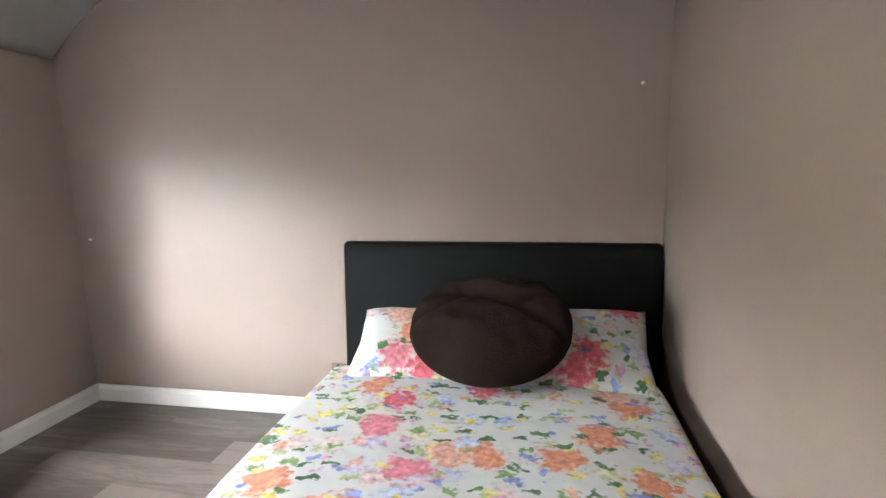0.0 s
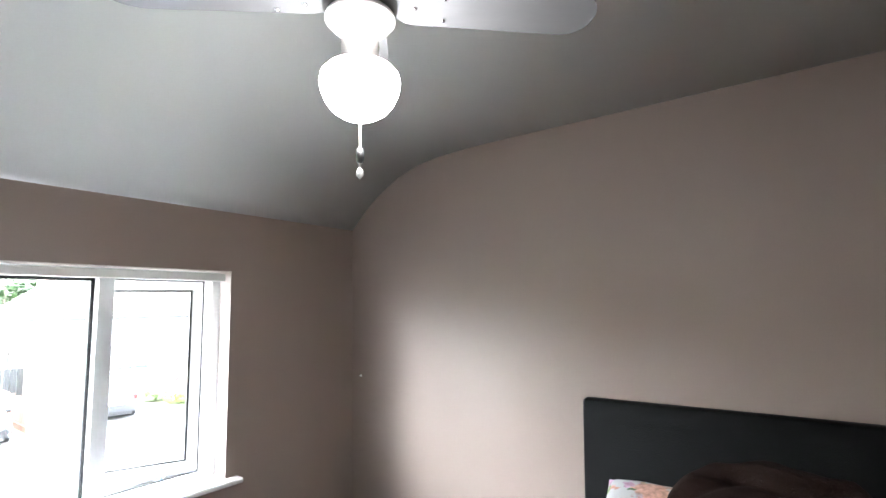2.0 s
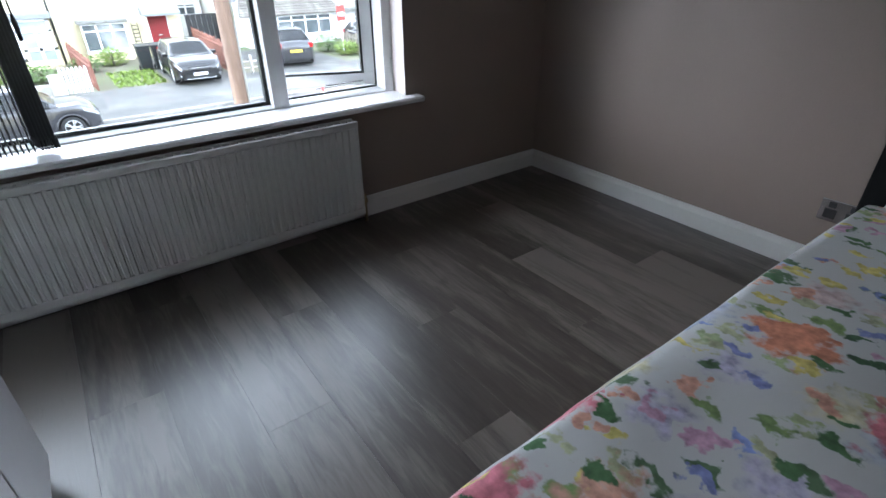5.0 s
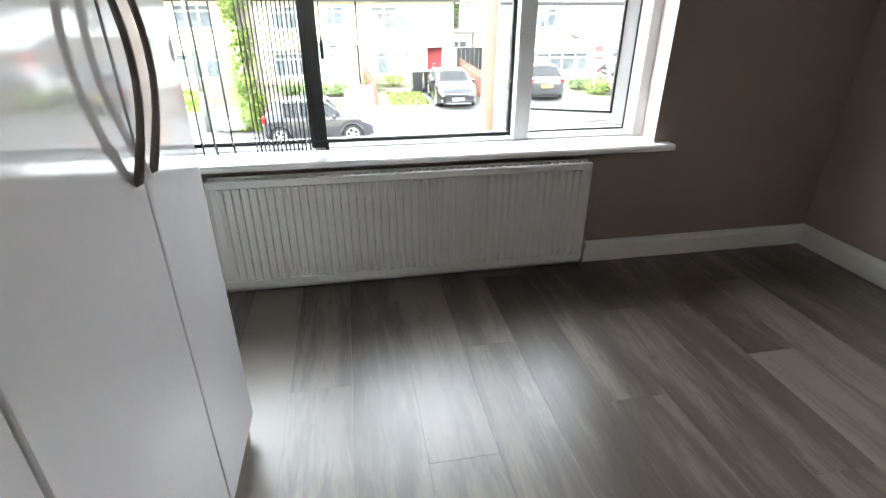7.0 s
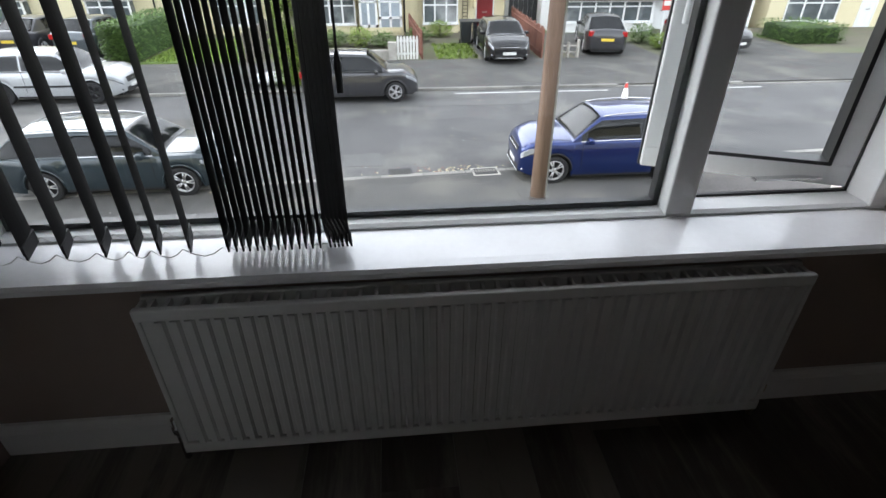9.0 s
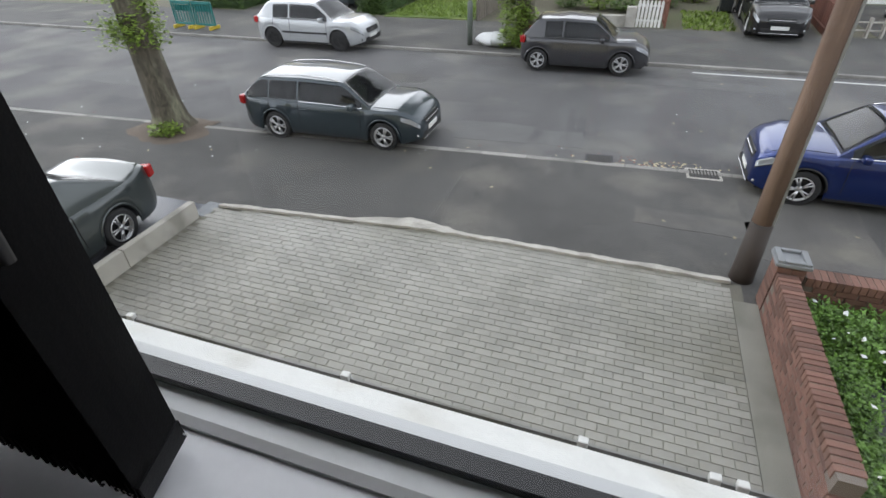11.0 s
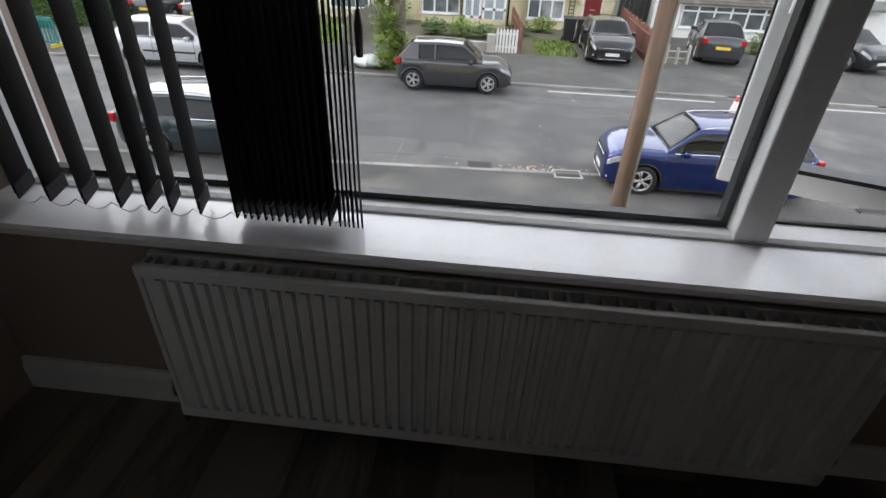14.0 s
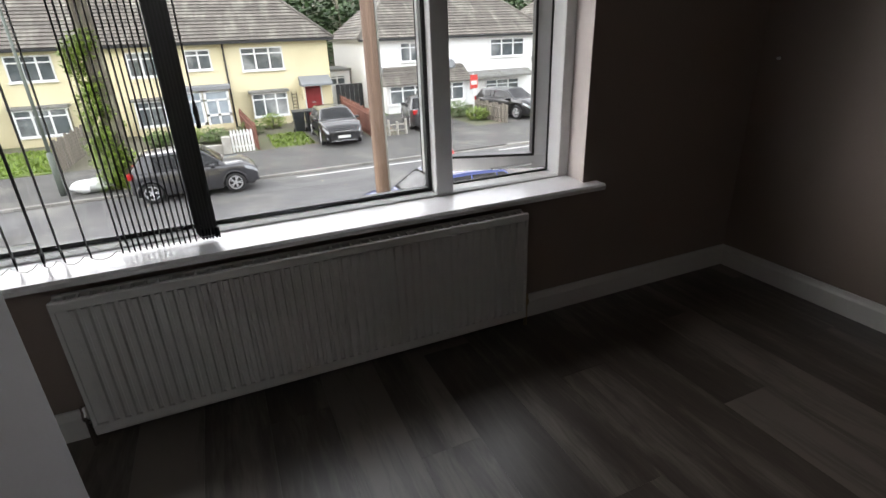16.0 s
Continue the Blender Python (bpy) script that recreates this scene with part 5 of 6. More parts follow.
            part("well", lathe([(0, 0.02), (wr * 0.66, 0.02), (wr * 0.66, -0.05), (0, -0.05)], 24), TRIM, wheel)
            b = lathe([(wr * 0.62, 0.03), (wr * 0.68, 0.03), (wr * 0.69, 0.097), (wr * 0.64, 0.10), (wr * 0.615, 0.08)], 32)
            lathe([(0, 0.095), (wr * 0.17, 0.09), (wr * 0.19, 0.06), (0, 0.06)], 16, bm=b)
            for k in range(5):
                for dv in (-0.16, 0.16):
                    a1 = 2 * math.pi * k / 5 + dv
                    a0 = 2 * math.pi * k / 5 + dv * 0.6
                    tube([(wr * 0.12 * math.cos(a0), wr * 0.12 * math.sin(a0), 0.08), (wr * 0.64 * math.cos(a1), wr * 0.64 * math.sin(a1), 0.085)], wr * 0.05, 6, bm=b)
            part("rim", b, rim, wheel, smooth=True)
            ring2 = []
            for k in range(17):
                a = math.pi * k / 16
                ring2.append((cxw + (ra - 0.0) * math.cos(a), sgn * (half(cxw) * 0.985), wr + (ra - 0.0) * math.sin(a)))
            part("wheel_arch", tube(ring2, 0.022, 6), TRIM if cladding else paintmat, t, smooth=True)
    # shut lines of doors and bonnet, lower front trim
    for sgn in (-1, 1):
        for px in (ws - 0.28, mid, rb + 0.22):
            zb2, zt3 = max(bottom(px), 0.28), lerp_list(tops, px)
            q = [(px + 0.03 * math.sin(v * 3), sgn * (half(px) * k + 0.0015), zb2 + (zt3 - zb2) * v) for v, k in side]
            part("door_seam", tube(q, 0.007, 5), TRIM, t, "dark door shut line")
        q = []
        for k in range(9):
            px = ws + 0.02 + (xf - 0.26 - ws) * k / 8
            q.append((px, sgn * half(px) * 0.93 * 0.86, lerp_list(tops, px) + 0.045 * (1 - 0.86 ** 2) + 0.009))
        part("bonnet_seam", tube(q, 0.007, 5), TRIM, t, "dark bonnet shut line")
        part("fog_lamp", moved(box(-0.03, -0.11, -0.02, 0.02, 0.11, 0.02, 0.01), pose(xf - 0.10, sgn * hw * 0.70, 0.36, 0, 0, -sgn * 24)), LAMPWHITE if chrome else TRIM, t)
    if chrome:
        part("bumper_strip", box(xf - 0.02, -hw * 0.6, 0.235, xf + 0.022, hw * 0.6, 0.262, 0.006), CHROME, t, "chrome bumper strip")
    return t


SLATE, SILVER, DKGREY, NAVY, GREYGREEN, BLACKP = (paint("slate_metallic", (0.034, 0.054, 0.068)), paint("silver_metallic", (0.66, 0.68, 0.70)), paint("graphite_metallic", (0.055, 0.055, 0.062)), paint("deep_blue_metallic", (0.005, 0.03, 0.19), 0.6), paint("grey_green_metallic", (0.07, 0.085, 0.085)), paint("black_metallic", (0.012, 0.012, 0.014)))
car("estate_car", "slate grey estate car parked at the kerb", -9.25, -7.565, 90.7, SLATE, 4.50, 1.81, 1.42, 2.68, 0.82, 0.91, (1.08, 0.36, -1.70, -2.26), 0.83, 0.96, rails=True, chrome=True, size=0.93)
car("hatchback_car", "dark grey small hatchback parked on the kerb", -15.53, -3.29, 90.5, DKGREY, 3.80, 1.70, 1.52, 2.46, 0.76, 0.95, (1.05, 0.35, -1.3, -1.74), 0.88, 1.02, z=0.04, size=0.93)
car("hatchback_car", "silver five-door hatchback with black wheels", -16.25, -12.5, 90, SILVER, 4.20, 1.76, 1.48, 2.58, 0.86, 0.93, (1.12, 0.40, -1.45, -1.96), 0.84, 1.0, rim=TRIM, z=0.03, moulding=True)
car("suv_car", "deep blue sport utility car with chrome trim", -9.14, 2.2, -90, NAVY, 4.66, 1.89, 1.64, 2.87, 0.83, 1.06, (1.05, 0.35, -1.75, -2.30), 1.0, 1.12, rails=True, chrome=True, wr=0.36, cladding=True, z=0.0, size=0.84)
car("saloon_car", "grey-green saloon car on the next drive", -2.78, -9.24, 6, GREYGREEN, 4.64, 1.77, 1.43, 2.76, 0.80, 0.90, (1.05, 0.25, -0.95, -1.85), 0.84, 0.97, z=0.03, size=0.94)
car("hatchback_car", "black hatchback nosed out of a drive", -21.9, 2.5, -2, BLACKP, 4.30, 1.78, 1.43, 2.70, 0.90, 0.95, (1.15, 0.40, -1.35, -2.0), 0.88, 1.0, chrome=True, z=0.08)
car("saloon_car", "dark saloon car parked tail-out on a drive", -23.1, 7.3, 168, DKGREY, 4.55, 1.76, 1.47, 2.70, 0.90, 0.95, (1.1, 0.35, -0.95, -1.75), 0.86, 1.04, z=0.08)
car("hatchback_car", "black hatchback parked on a front drive", -23.0, 12.3, 18, BLACKP, 4.0, 1.72, 1.48, 2.51, 0.82, 0.95, (1.1, 0.38, -1.35, -1.8), 0.90, 1.02, z=0.08)
car("hatchback_car", "grey-blue car parked tail-out on a drive", -23.9, -15.0, 178, paint("steel_blue_metallic", (0.10, 0.12, 0.135)), 4.1, 1.74, 1.5, 2.55, 0.85, 0.95, (1.1, 0.38, -1.1, -1.7), 0.88, 1.03, z=0.08)
car("saloon_car", "dark car parked beside another on a drive", -24.6, -17.6, 176, DKGREY, 4.3, 1.74, 1.46, 2.6, 0.86, 0.94, (1.1, 0.38, -1.0, -1.7), 0.88, 1.02, z=0.08)
cone = thing("traffic_cone", "orange and white traffic cone on the road", "cone", -14.6, 5.1, GROUND)
part("base", box(-0.2, -0.2, 0, 0.2, 0.2, 0.04, 0.01), TRIM, cone)
part("cone", lathe([(0.12, 0.04), (0.03, 0.52), (0, 0.52)], 16), mat("cone_plastic", (0.66, 0.60, 0.58), 0.5), cone, smooth=True)
part("band", lathe([(0.062, 0.36), (0.036, 0.50), (0.0, 0.525)], 16), SIGNRED, cone, "red band", True)

# ---- houses across the road ----
def house_window(parent, x, y0, y1, z0, z1, lights=3, top=True, name="window", curtain=True):
    w = new(name)
    w.parent = parent
    w.location = (x, 0, 0)
    f = 0.07
    b = box(-0.04, y0, z0, 0.05, y1, z0 + f)
    box(-0.04, y0, z1 - f, 0.05, y1, z1, bm=b)
    ys = [y0 + (y1 - y0) * k / lights for k in range(lights + 1)]
    for k, yy in enumerate(ys):
        a = yy if k == 0 else yy - f if k == lights else yy - f * 0.6
        c = a + (f if k in (0, lights) else f * 1.2)
        box(-0.035, a, z0 + f * 0.9, 0.052, c, z1 - f * 0.9, bm=b)
    if top:
        zt2 = z1 - (z1 - z0) * 0.27
        box(-0.03, y0 + f, zt2 - 0.035, 0.049, y1 - f, zt2 + 0.035, bm=b)
    part("frame", b, UPVC, w)
    for k in range(lights):
        part("pane", box(-0.02, ys[k] + 0.03, z0 + 0.03, 0.005, ys[k + 1] - 0.03, z1 - 0.03), FARGLASS, w)
    part("sill", box(-0.04, y0 - 0.06, z0 - 0.06, 0.12, y1 + 0.06, z0, 0.008), UPVC, w)
    return w


def bay(parent, x, y0, y1, z0, z1, wallmat, depth=0.55, lights=3):
    """A shallow square bay with a flat lead roof and a rendered base."""
    part("bay_base", box(x, y0 - 0.02, GROUND, x + depth, y1 + 0.02, z0 - 0.06), wallmat, parent)
    house_window(parent, x + depth - 0.04, y0, y1, z0, z1, lights)
    for yy, s in ((y0, 1), (y1, -1)):
        b = box(x, min(yy, yy + s * 0.07), z0, x + depth - 0.06, max(yy, yy + s * 0.07), z0 + 0.07)
        box(x, min(yy, yy + s * 0.07), z1 - 0.07, x + depth - 0.06, max(yy, yy + s * 0.07), z1, bm=b)
        part("side_frame", b, UPVC, parent)
        part("side_pane", box(x, min(yy + s * 0.02, yy + s * 0.04), z0 + 0.07, x + depth - 0.07, max(yy + s * 0.02, yy + s * 0.04), z1 - 0.07), FARGLASS, parent)
    part("bay_roof", box(x, y0 - 0.12, z1, x + depth + 0.14, y1 + 0.12, z1 + 0.14, 0.02), GUTTER, parent)


def roof_shape(parent, x0, x1, y0, y1, ze, rise, hip0, hip1, name="roof"):
    """A hipped roof in lapped courses."""
    xm = (x0 + x1) / 2
    r0 = (xm, y0 + (hip0 or 0.0), ze + rise)
    r1 = (xm, y1 - (hip1 or 0.0), ze + rise)
    c = {"fl": (x1, y0, ze), "fr": (x1, y1, ze), "bl": (x0, y0, ze), "br": (x0, y1, ze)}
    b = bmesh.new()
    n = 20

    def slope(e0, e1, t0, t1):
        e0, e1, t0, t1 = Vector(e0), Vector(e1), Vector(t0), Vector(t1)
        nrm = (e1 - e0).cross(t0 - e0 if (t0 - e0).length > 0.01 else t1 - e0).normalized()
        if nrm.z < 0:
            nrm = -nrm
        for k in range(n):
            a, d = k / n, (k + 1) / n
            p = [e0.lerp(t0, a) + nrm * 0.05, e1.lerp(t1, a) + nrm * 0.05, e1.lerp(t1, d) + nrm * 0.0, e0.lerp(t0, d) + nrm * 0.0]
            q = [v - nrm * 0.05 for v in p[:2]]
            vs = [b.verts.new(v) for v in p]
            lo = [b.verts.new(v) for v in q]
            if (p[2] - p[3]).length > 0.01:
                b.faces.new(vs)
            else:
                b.faces.new(vs[:3])
            b.faces.new((lo[0], lo[1], vs[1], vs[0]))

    slope(c["fl"], c["fr"], r0, r1)
    slope(c["br"], c["bl"], r1, r0)
    slope(c["fr"], c["br"], r1, r1)
    slope(c["bl"], c["fl"], r0, r0)
    rf = part(name, b, TILE, parent)
    rb2 = tube([r0, r1], 0.12, 8)
    for e, t in ((c["fl"], r0), (c["fr"], r1)):
        tube([e, t], 0.10, 8, bm=rb2)
    part("ridge_tiles", rb2, TILE, parent, smooth=True)
    g = box(x1 - 0.04, y0, ze - 0.14, x1 + 0.09, y1, ze - 0.02, 0.01)
    part("gutter", g, TRIM, parent, "dark eaves gutter")
    part("soffit", box(x0 + 0.1, y0 + 0.1, ze - 0.10, x1 - 0.05, y1 - 0.1, ze - 0.02), UPVC, parent)
    return rf


def pipe(parent, x, y, z0, z1):
    part("drainpipe", tube([(x, y, z0), (x, y, z1)], 0.045, 8), TRIM, parent, "black drainpipe", True)


def front_door(parent, x, y, mtl, glazed=False, w=0.86, h=2.02):
    d = new("front_door")
    d.parent = parent
    d.location = (x, y, GROUND + 0.05)
    b = box(-0.03, -w / 2 - 0.07, 0, 0.05, -w / 2, h + 0.07)
    box(-0.03, w / 2, 0, 0.05, w / 2 + 0.07, h + 0.07, bm=b)
    box(-0.03, -w / 2, h, 0.05, w / 2, h + 0.07, bm=b)
    part("door_frame", b, UPVC, d)
    b = box(-0.02, -w / 2, 0, 0.025, w / 2, h)
    for zz, hh in ((0.2, 0.6), (1.0, 0.75)):
        for yy in (-w / 4, w / 4):
            box(0.02, yy - w * 0.17, zz, 0.036, yy + w * 0.17, zz + hh, 0.01, 1, bm=b)
    part("leaf", b, mtl, d)
    part("letter_plate", box(0.03, -0.13, 0.93, 0.05, 0.13, 0.985, 0.005), CHROME, d)
    if glazed:
        b = lathe([(0, 0.04), (0.16, 0.04), (0.16, 0.045), (0, 0.046)], 16, m=pose(0, 0, 1.55, 0, 90) @ Matrix.Scale(1.0, 4))
        part("door_light", b, FARGLASS, d)
    return d


EAVES = 1.17
X0 = HOUSE_X
yel = thing("terraced_house", "cream rendered terraced houses with brown tiled hipped roof", "house", 0, 0, 0)
part("wall", box(X0 - 8, -24.5, GROUND - 0.2, X0, 3.95, EAVES), CREAM, yel)
roof_shape(yel, X0 - 8.35, X0 + 0.38, -24.9, 4.25, EAVES + 0.06, 3.3, 3.6, 3.6)
for yc in (-6.8, -17.5):
    part("chimney", box(X0 - 4.5, yc - 0.55, EAVES + 2.4, X0 - 3.7, yc + 0.55, EAVES + 4.2), BRICK, yel, "brick chimney stack")
house_window(yel, X0, -0.65, 1.5, -0.28, 0.88)
bay(yel, X0, -0.48, 1.36, -2.62, -1.40, CREAM)
front_door(yel, X0, 2.87, REDDOOR)
b = prism([(X0, -0.70), (X0 + 0.95, -1.08), (X0 + 0.95, -1.20), (X0, -1.20)], 2.15, 3.85, "y", 0.01)
part("canopy", b, STONE, yel, "grey pitched door canopy")
part("canopy_post", box(X0, 2.20, -1.9, X0 + 0.85, 2.28, -1.2), CREAM, yel)
pipe(yel, X0 + 0.08, -1.45, GROUND, EAVES)
for k, yy in enumerate((1.66, 1.92)):
    part("trellis_upright", box(X0 + 0.01, yy, GROUND, X0 + 0.04, yy + 0.03, -1.5), TRIM, yel)
for k in range(8):
    part("trellis_bar", box(X0 + 0.04, 1.66, -2.9 + 0.18 * k, X0 + 0.06, 1.95, -2.87 + 0.18 * k), TRIM, yel)
# porch house
pq = new("porch")
pq.parent = yel
part("porch_base", box(X0, -3.78, GROUND, X0 + 1.2, -1.55, GROUND + 0.45), CREAM, pq)
for a, c, z0 in ((-3.78, -2.85, GROUND + 0.45), (-2.80, -1.60, GROUND + 0.06)):
    b = box(X0 + 1.1, a, z0, X0 + 1.2, a + 0.12, -1.02)
    box(X0 + 1.1, c - 0.12, z0, X0 + 1.2, c, -1.02, bm=b)
    box(X0 + 1.1, a, z0, X0 + 1.2, c, z0 + 0.13, bm=b)
    box(X0 + 1.1, a, -1.12, X0 + 1.2, c, -1.02, bm=b)
    box(X0 + 1.1, a, -1.55, X0 + 1.2, c, -1.46, bm=b)
    box(X0 + 1.1, (a + c) / 2 - 0.06, z0, X0 + 1.2, (a + c) / 2 + 0.06, -1.5, bm=b)
    if z0 < GROUND + 0.2:
        box(X0 + 1.1, a, -2.30, X0 + 1.2, c, -2.18, bm=b)
    part("porch_frame", b, UPVC, pq)
    part("porch_glass", box(X0 + 1.13, a + 0.05, z0 + 0.05, X0 + 1.15, c - 0.05, -1.05), mat("obscure_glass", (0.33, 0.38, 0.42), 0.2, vary=0.3) if "obscure_glass" not in bpy.data.materials else bpy.data.materials["obscure_glass"], pq)
part("porch_roof", box(X0, -3.95, -1.02, X0 + 1.35, -1.45, -0.82, 0.02), STONE, pq)
bay(yel, X0, -6.0, -4.0, -2.62, -1.40, CREAM)
house_window(yel, X0, -5.9, -4.0, -0.28, 0.88)
house_window(yel, X0, -3.3, -2.1, -0.1, 0.88, 2)
# farther units
bay(yel, X0, -10.95, -8.8, -2.62, -1.38, CREAM)
house_window(yel, X0, -10.75, -8.9, -0.2, 0.95)
front_door(yel, X0, -12.6, UPVC, True)
b = prism([(X0, -0.72), (X0 + 0.9, -1.05), (X0 + 0.9, -1.16), (X0, -1.16)], -13.4, -11.8, "y", 0.01)
part("canopy", b, STONE, yel, "grey pitched door canopy")
house_window(yel, X0, -13.2, -12.1, -0.1, 0.95, 2)
bay(yel, X0, -17.2, -15.1, -2.62, -1.38, CREAM)
house_window(yel, X0, -17.0, -15.2, -0.2, 0.95)
house_window(yel, X0, -22.0, -20.0, -0.2, 0.95)
bay(yel, X0, -22.2, -20.1, -2.62, -1.38, CREAM)
pipe(yel, X0 + 0.08, -7.4, GROUND, EAVES)
pipe(yel, X0 + 0.08, -14.1, GROUND, EAVES)

wht = thing("semi_detached_house", "white rendered pair of houses with tiled hipped roof", "house", 0, 0, 0)
part("wall", box(X0 - 8, 6.0, GROUND - 0.2, X0, 18.2, 1.0), WHITER, wht)
roof_shape(wht, X0 - 8.35, X0 + 0.38, 5.65, 18.5, 1.06, 3.2, 3.6, 3.6)
part("chimney", box(X0 - 4.4, 11.6, 3.6, X0 - 3.6, 12.7, 5.3), BRICK, wht, "brick chimney stack")
house_window(wht, X0, 8.2, 10.1, -0.28, 0.78)
house_window(wht, X0, 14.2, 16.7, -0.3, 0.78)
# wide bay under a tiled lean-to
part("bay_base", box(X0, 6.95, GROUND, X0 + 0.9, 12.0, -2.62), WHITER, wht)
house_window(wht, X0 + 0.86, 7.1, 11.9, -2.6, -1.55, 6)
part("bay_cheek", box(X0, 6.95, -2.62, X0 + 0.8, 7.08, -1.5), WHITER, wht)
part("bay_cheek", box(X0, 11.92, -2.62, X0 + 0.8, 12.0, -1.5), WHITER, wht)
b = bmesh.new()
for k in range(8):
    a, c = k / 8, (k + 1) / 8
    xa, xc = X0 + 1.15 - 1.15 * a, X0 + 1.15 - 1.15 * c
    za, zc = -1.52 + 0.95 * a, -1.52 + 0.95 * c
    prism([(xa, za), (xa, za + 0.07), (xc, zc + 0.03), (xc, zc - 0.05)], 6.6 + 0.5 * a, 12.4 - 0.2 * a, "y", bm=b)
part("bay_roof", b, TILE, wht, "brown tiled lean-to roof over the bay")
front_door(wht, X0, 12.85, UPVC, True)
house_window(wht, X0 + 0.03, 13.85, 16.35, -2.75, -1.65, 3)
part("canopy", prism([(X0, -1.05), (X0 + 0.8, -1.35), (X0 + 0.8, -1.48), (X0, -1.48)], 12.2, 17.0, "y", 0.01), GUTTER, wht)
for yy in (11.3, 17.3, 6.6):
    b = lathe([(0.0, 0.0), (0.15, 0.02), (0.27, 0.08), (0.28, 0.085), (0.15, 0.028), (0, 0.008)], 18, m=pose(X0 + 0.35, yy, -0.55, 0, 75))
    tube([(X0, yy, -0.65), (X0 + 0.35, yy, -0.57)], 0.02, 6, bm=b)
    tagged(part("satellite_dish", b, STONE, None, "", True), "grey satellite dish on the house wall", "satellite dish", "satellite dishes")
sign = thing("house_sign", "red and white board on a post in the garden", "sign", -23.8, 10.6, GROUND)
part("post", box(-0.03, -0.03, 0, 0.03, 0.03, 2.3), UPVC, sign)
part("board", box(0.035, -0.22, 1.55, 0.055, 0.22, 2.25, 0.004), SIGNRED, sign, "red board")
part("panel", box(0.056, -0.17, 1.75, 0.062, 0.17, 1.95), PLATEW, sign, "white panel")
y3 = thing("end_house", "cream rendered house at the end of the row", "house", 0, 0, 0)
part("wall", box(X0 - 8, 19.0, GROUND - 0.2, X0 + 0.2, 31, 1.1), CREAM, y3)
roof_shape(y3, X0 - 8.35, X0 + 0.55, 18.7, 31.3, 1.16, 3.2, 3.6, 3.6)
house_window(y3, X0 + 0.2, 20.0, 23.2, -2.75, -1.45)
house_window(y3, X0 + 0.2, 20.2, 22.4, -0.3, 0.8)
front_door(y3, X0 + 0.2, 25.0, UPVC)
out_b = thing("outbuilding", "low pale outbuilding between the houses", "outbuilding", 0, 0, 0)
part("wall", box(X0 - 7, 4.25, GROUND, X0 - 3.5, 5.9, -0.75), WHITER, out_b)
part("roof", box(X0 - 7.1, 4.1, -0.75, X0 - 3.3, 6.0, -0.60, 0.02), GUTTER, out_b)
house_window(out_b, X0 - 3.5, 4.5, 5.6, -1.6, -1.0, 2)

# ---- front gardens across the road ----
setting("garden_paving", box(HOUSE_X, -26, GROUND - 0.2, FAR_EDGE, 32, GROUND + 0.06), EARTH, "front gardens of bare earth and grass", "ground")
for a, c, mt, nm in ((1.6, 3.9, PATH_ASPHALT, "drive_far"), (5.6, 9.3, PATH_ASPHALT, "drive_far"), (11.2, 16.5, PATH_ASPHALT, "drive_far"), (-19.5, -13.6, PATH_ASPHALT, "drive_far")):
    setting(nm, box(HOUSE_X + 1.3, a, GROUND - 0.1, FAR_EDGE, c, GROUND + 0.075), mt, "asphalt front drive", "driveway")
lawn = setting("lawn", box(-26.6, -12.2, GROUND - 0.1, FAR_EDGE - 0.1, -8.2, GROUND + 0.10), GRASS, "bright green front lawn", "lawn")
r = random.Random(5)
pts = [(r.uniform(-26.5, -21.1), r.uniform(-12.1, -8.3), GROUND + 0.10) for _ in range(5000)]
tagged(new("grass", leaves(pts, 0.10, "grass", LEAF_LIGHT, 6, 2.0)), "short green lawn grass", "grass", kind="stuff")
pts = [(r.uniform(-24.5, -21.0), r.uniform(-0.3, 1.4), GROUND + 0.07) for _ in range(1500)]
tagged(new("grass", leaves(pts, 0.11, "grass", LEAF_LIGHT, 16, 2.0)), "tufts of grass on a front path", "grass", kind="stuff")


def hedge(x0, y0, x1, y1, h, n, label, mt=LEAF, seed=1):
    t = thing("hedge", label, "hedge", 0, 0, 0)
    # solid filler box, its darker green painting the shade deep between leaves
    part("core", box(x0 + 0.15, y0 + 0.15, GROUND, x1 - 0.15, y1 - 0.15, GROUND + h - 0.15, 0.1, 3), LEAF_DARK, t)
    r = random.Random(seed)
    pts = []
    for _ in range(n):
        p = [r.uniform(x0, x1), r.uniform(y0, y1), GROUND + r.uniform(0.05, h)]
        k = r.randrange(5)
        if k == 0:
            p[2] = GROUND + h + r.uniform(-0.08, 0.06)
        elif k < 3:
            p[0] = x1 + r.uniform(-0.15, 0.04)
        else:
            p[1] = (y0 if k == 3 else y1) + r.uniform(-0.1, 0.1)
        pts.append(p)
    o = new("foliage", leaves(pts, 0.12, "foliage", mt, seed))
    o.parent = t
    return t


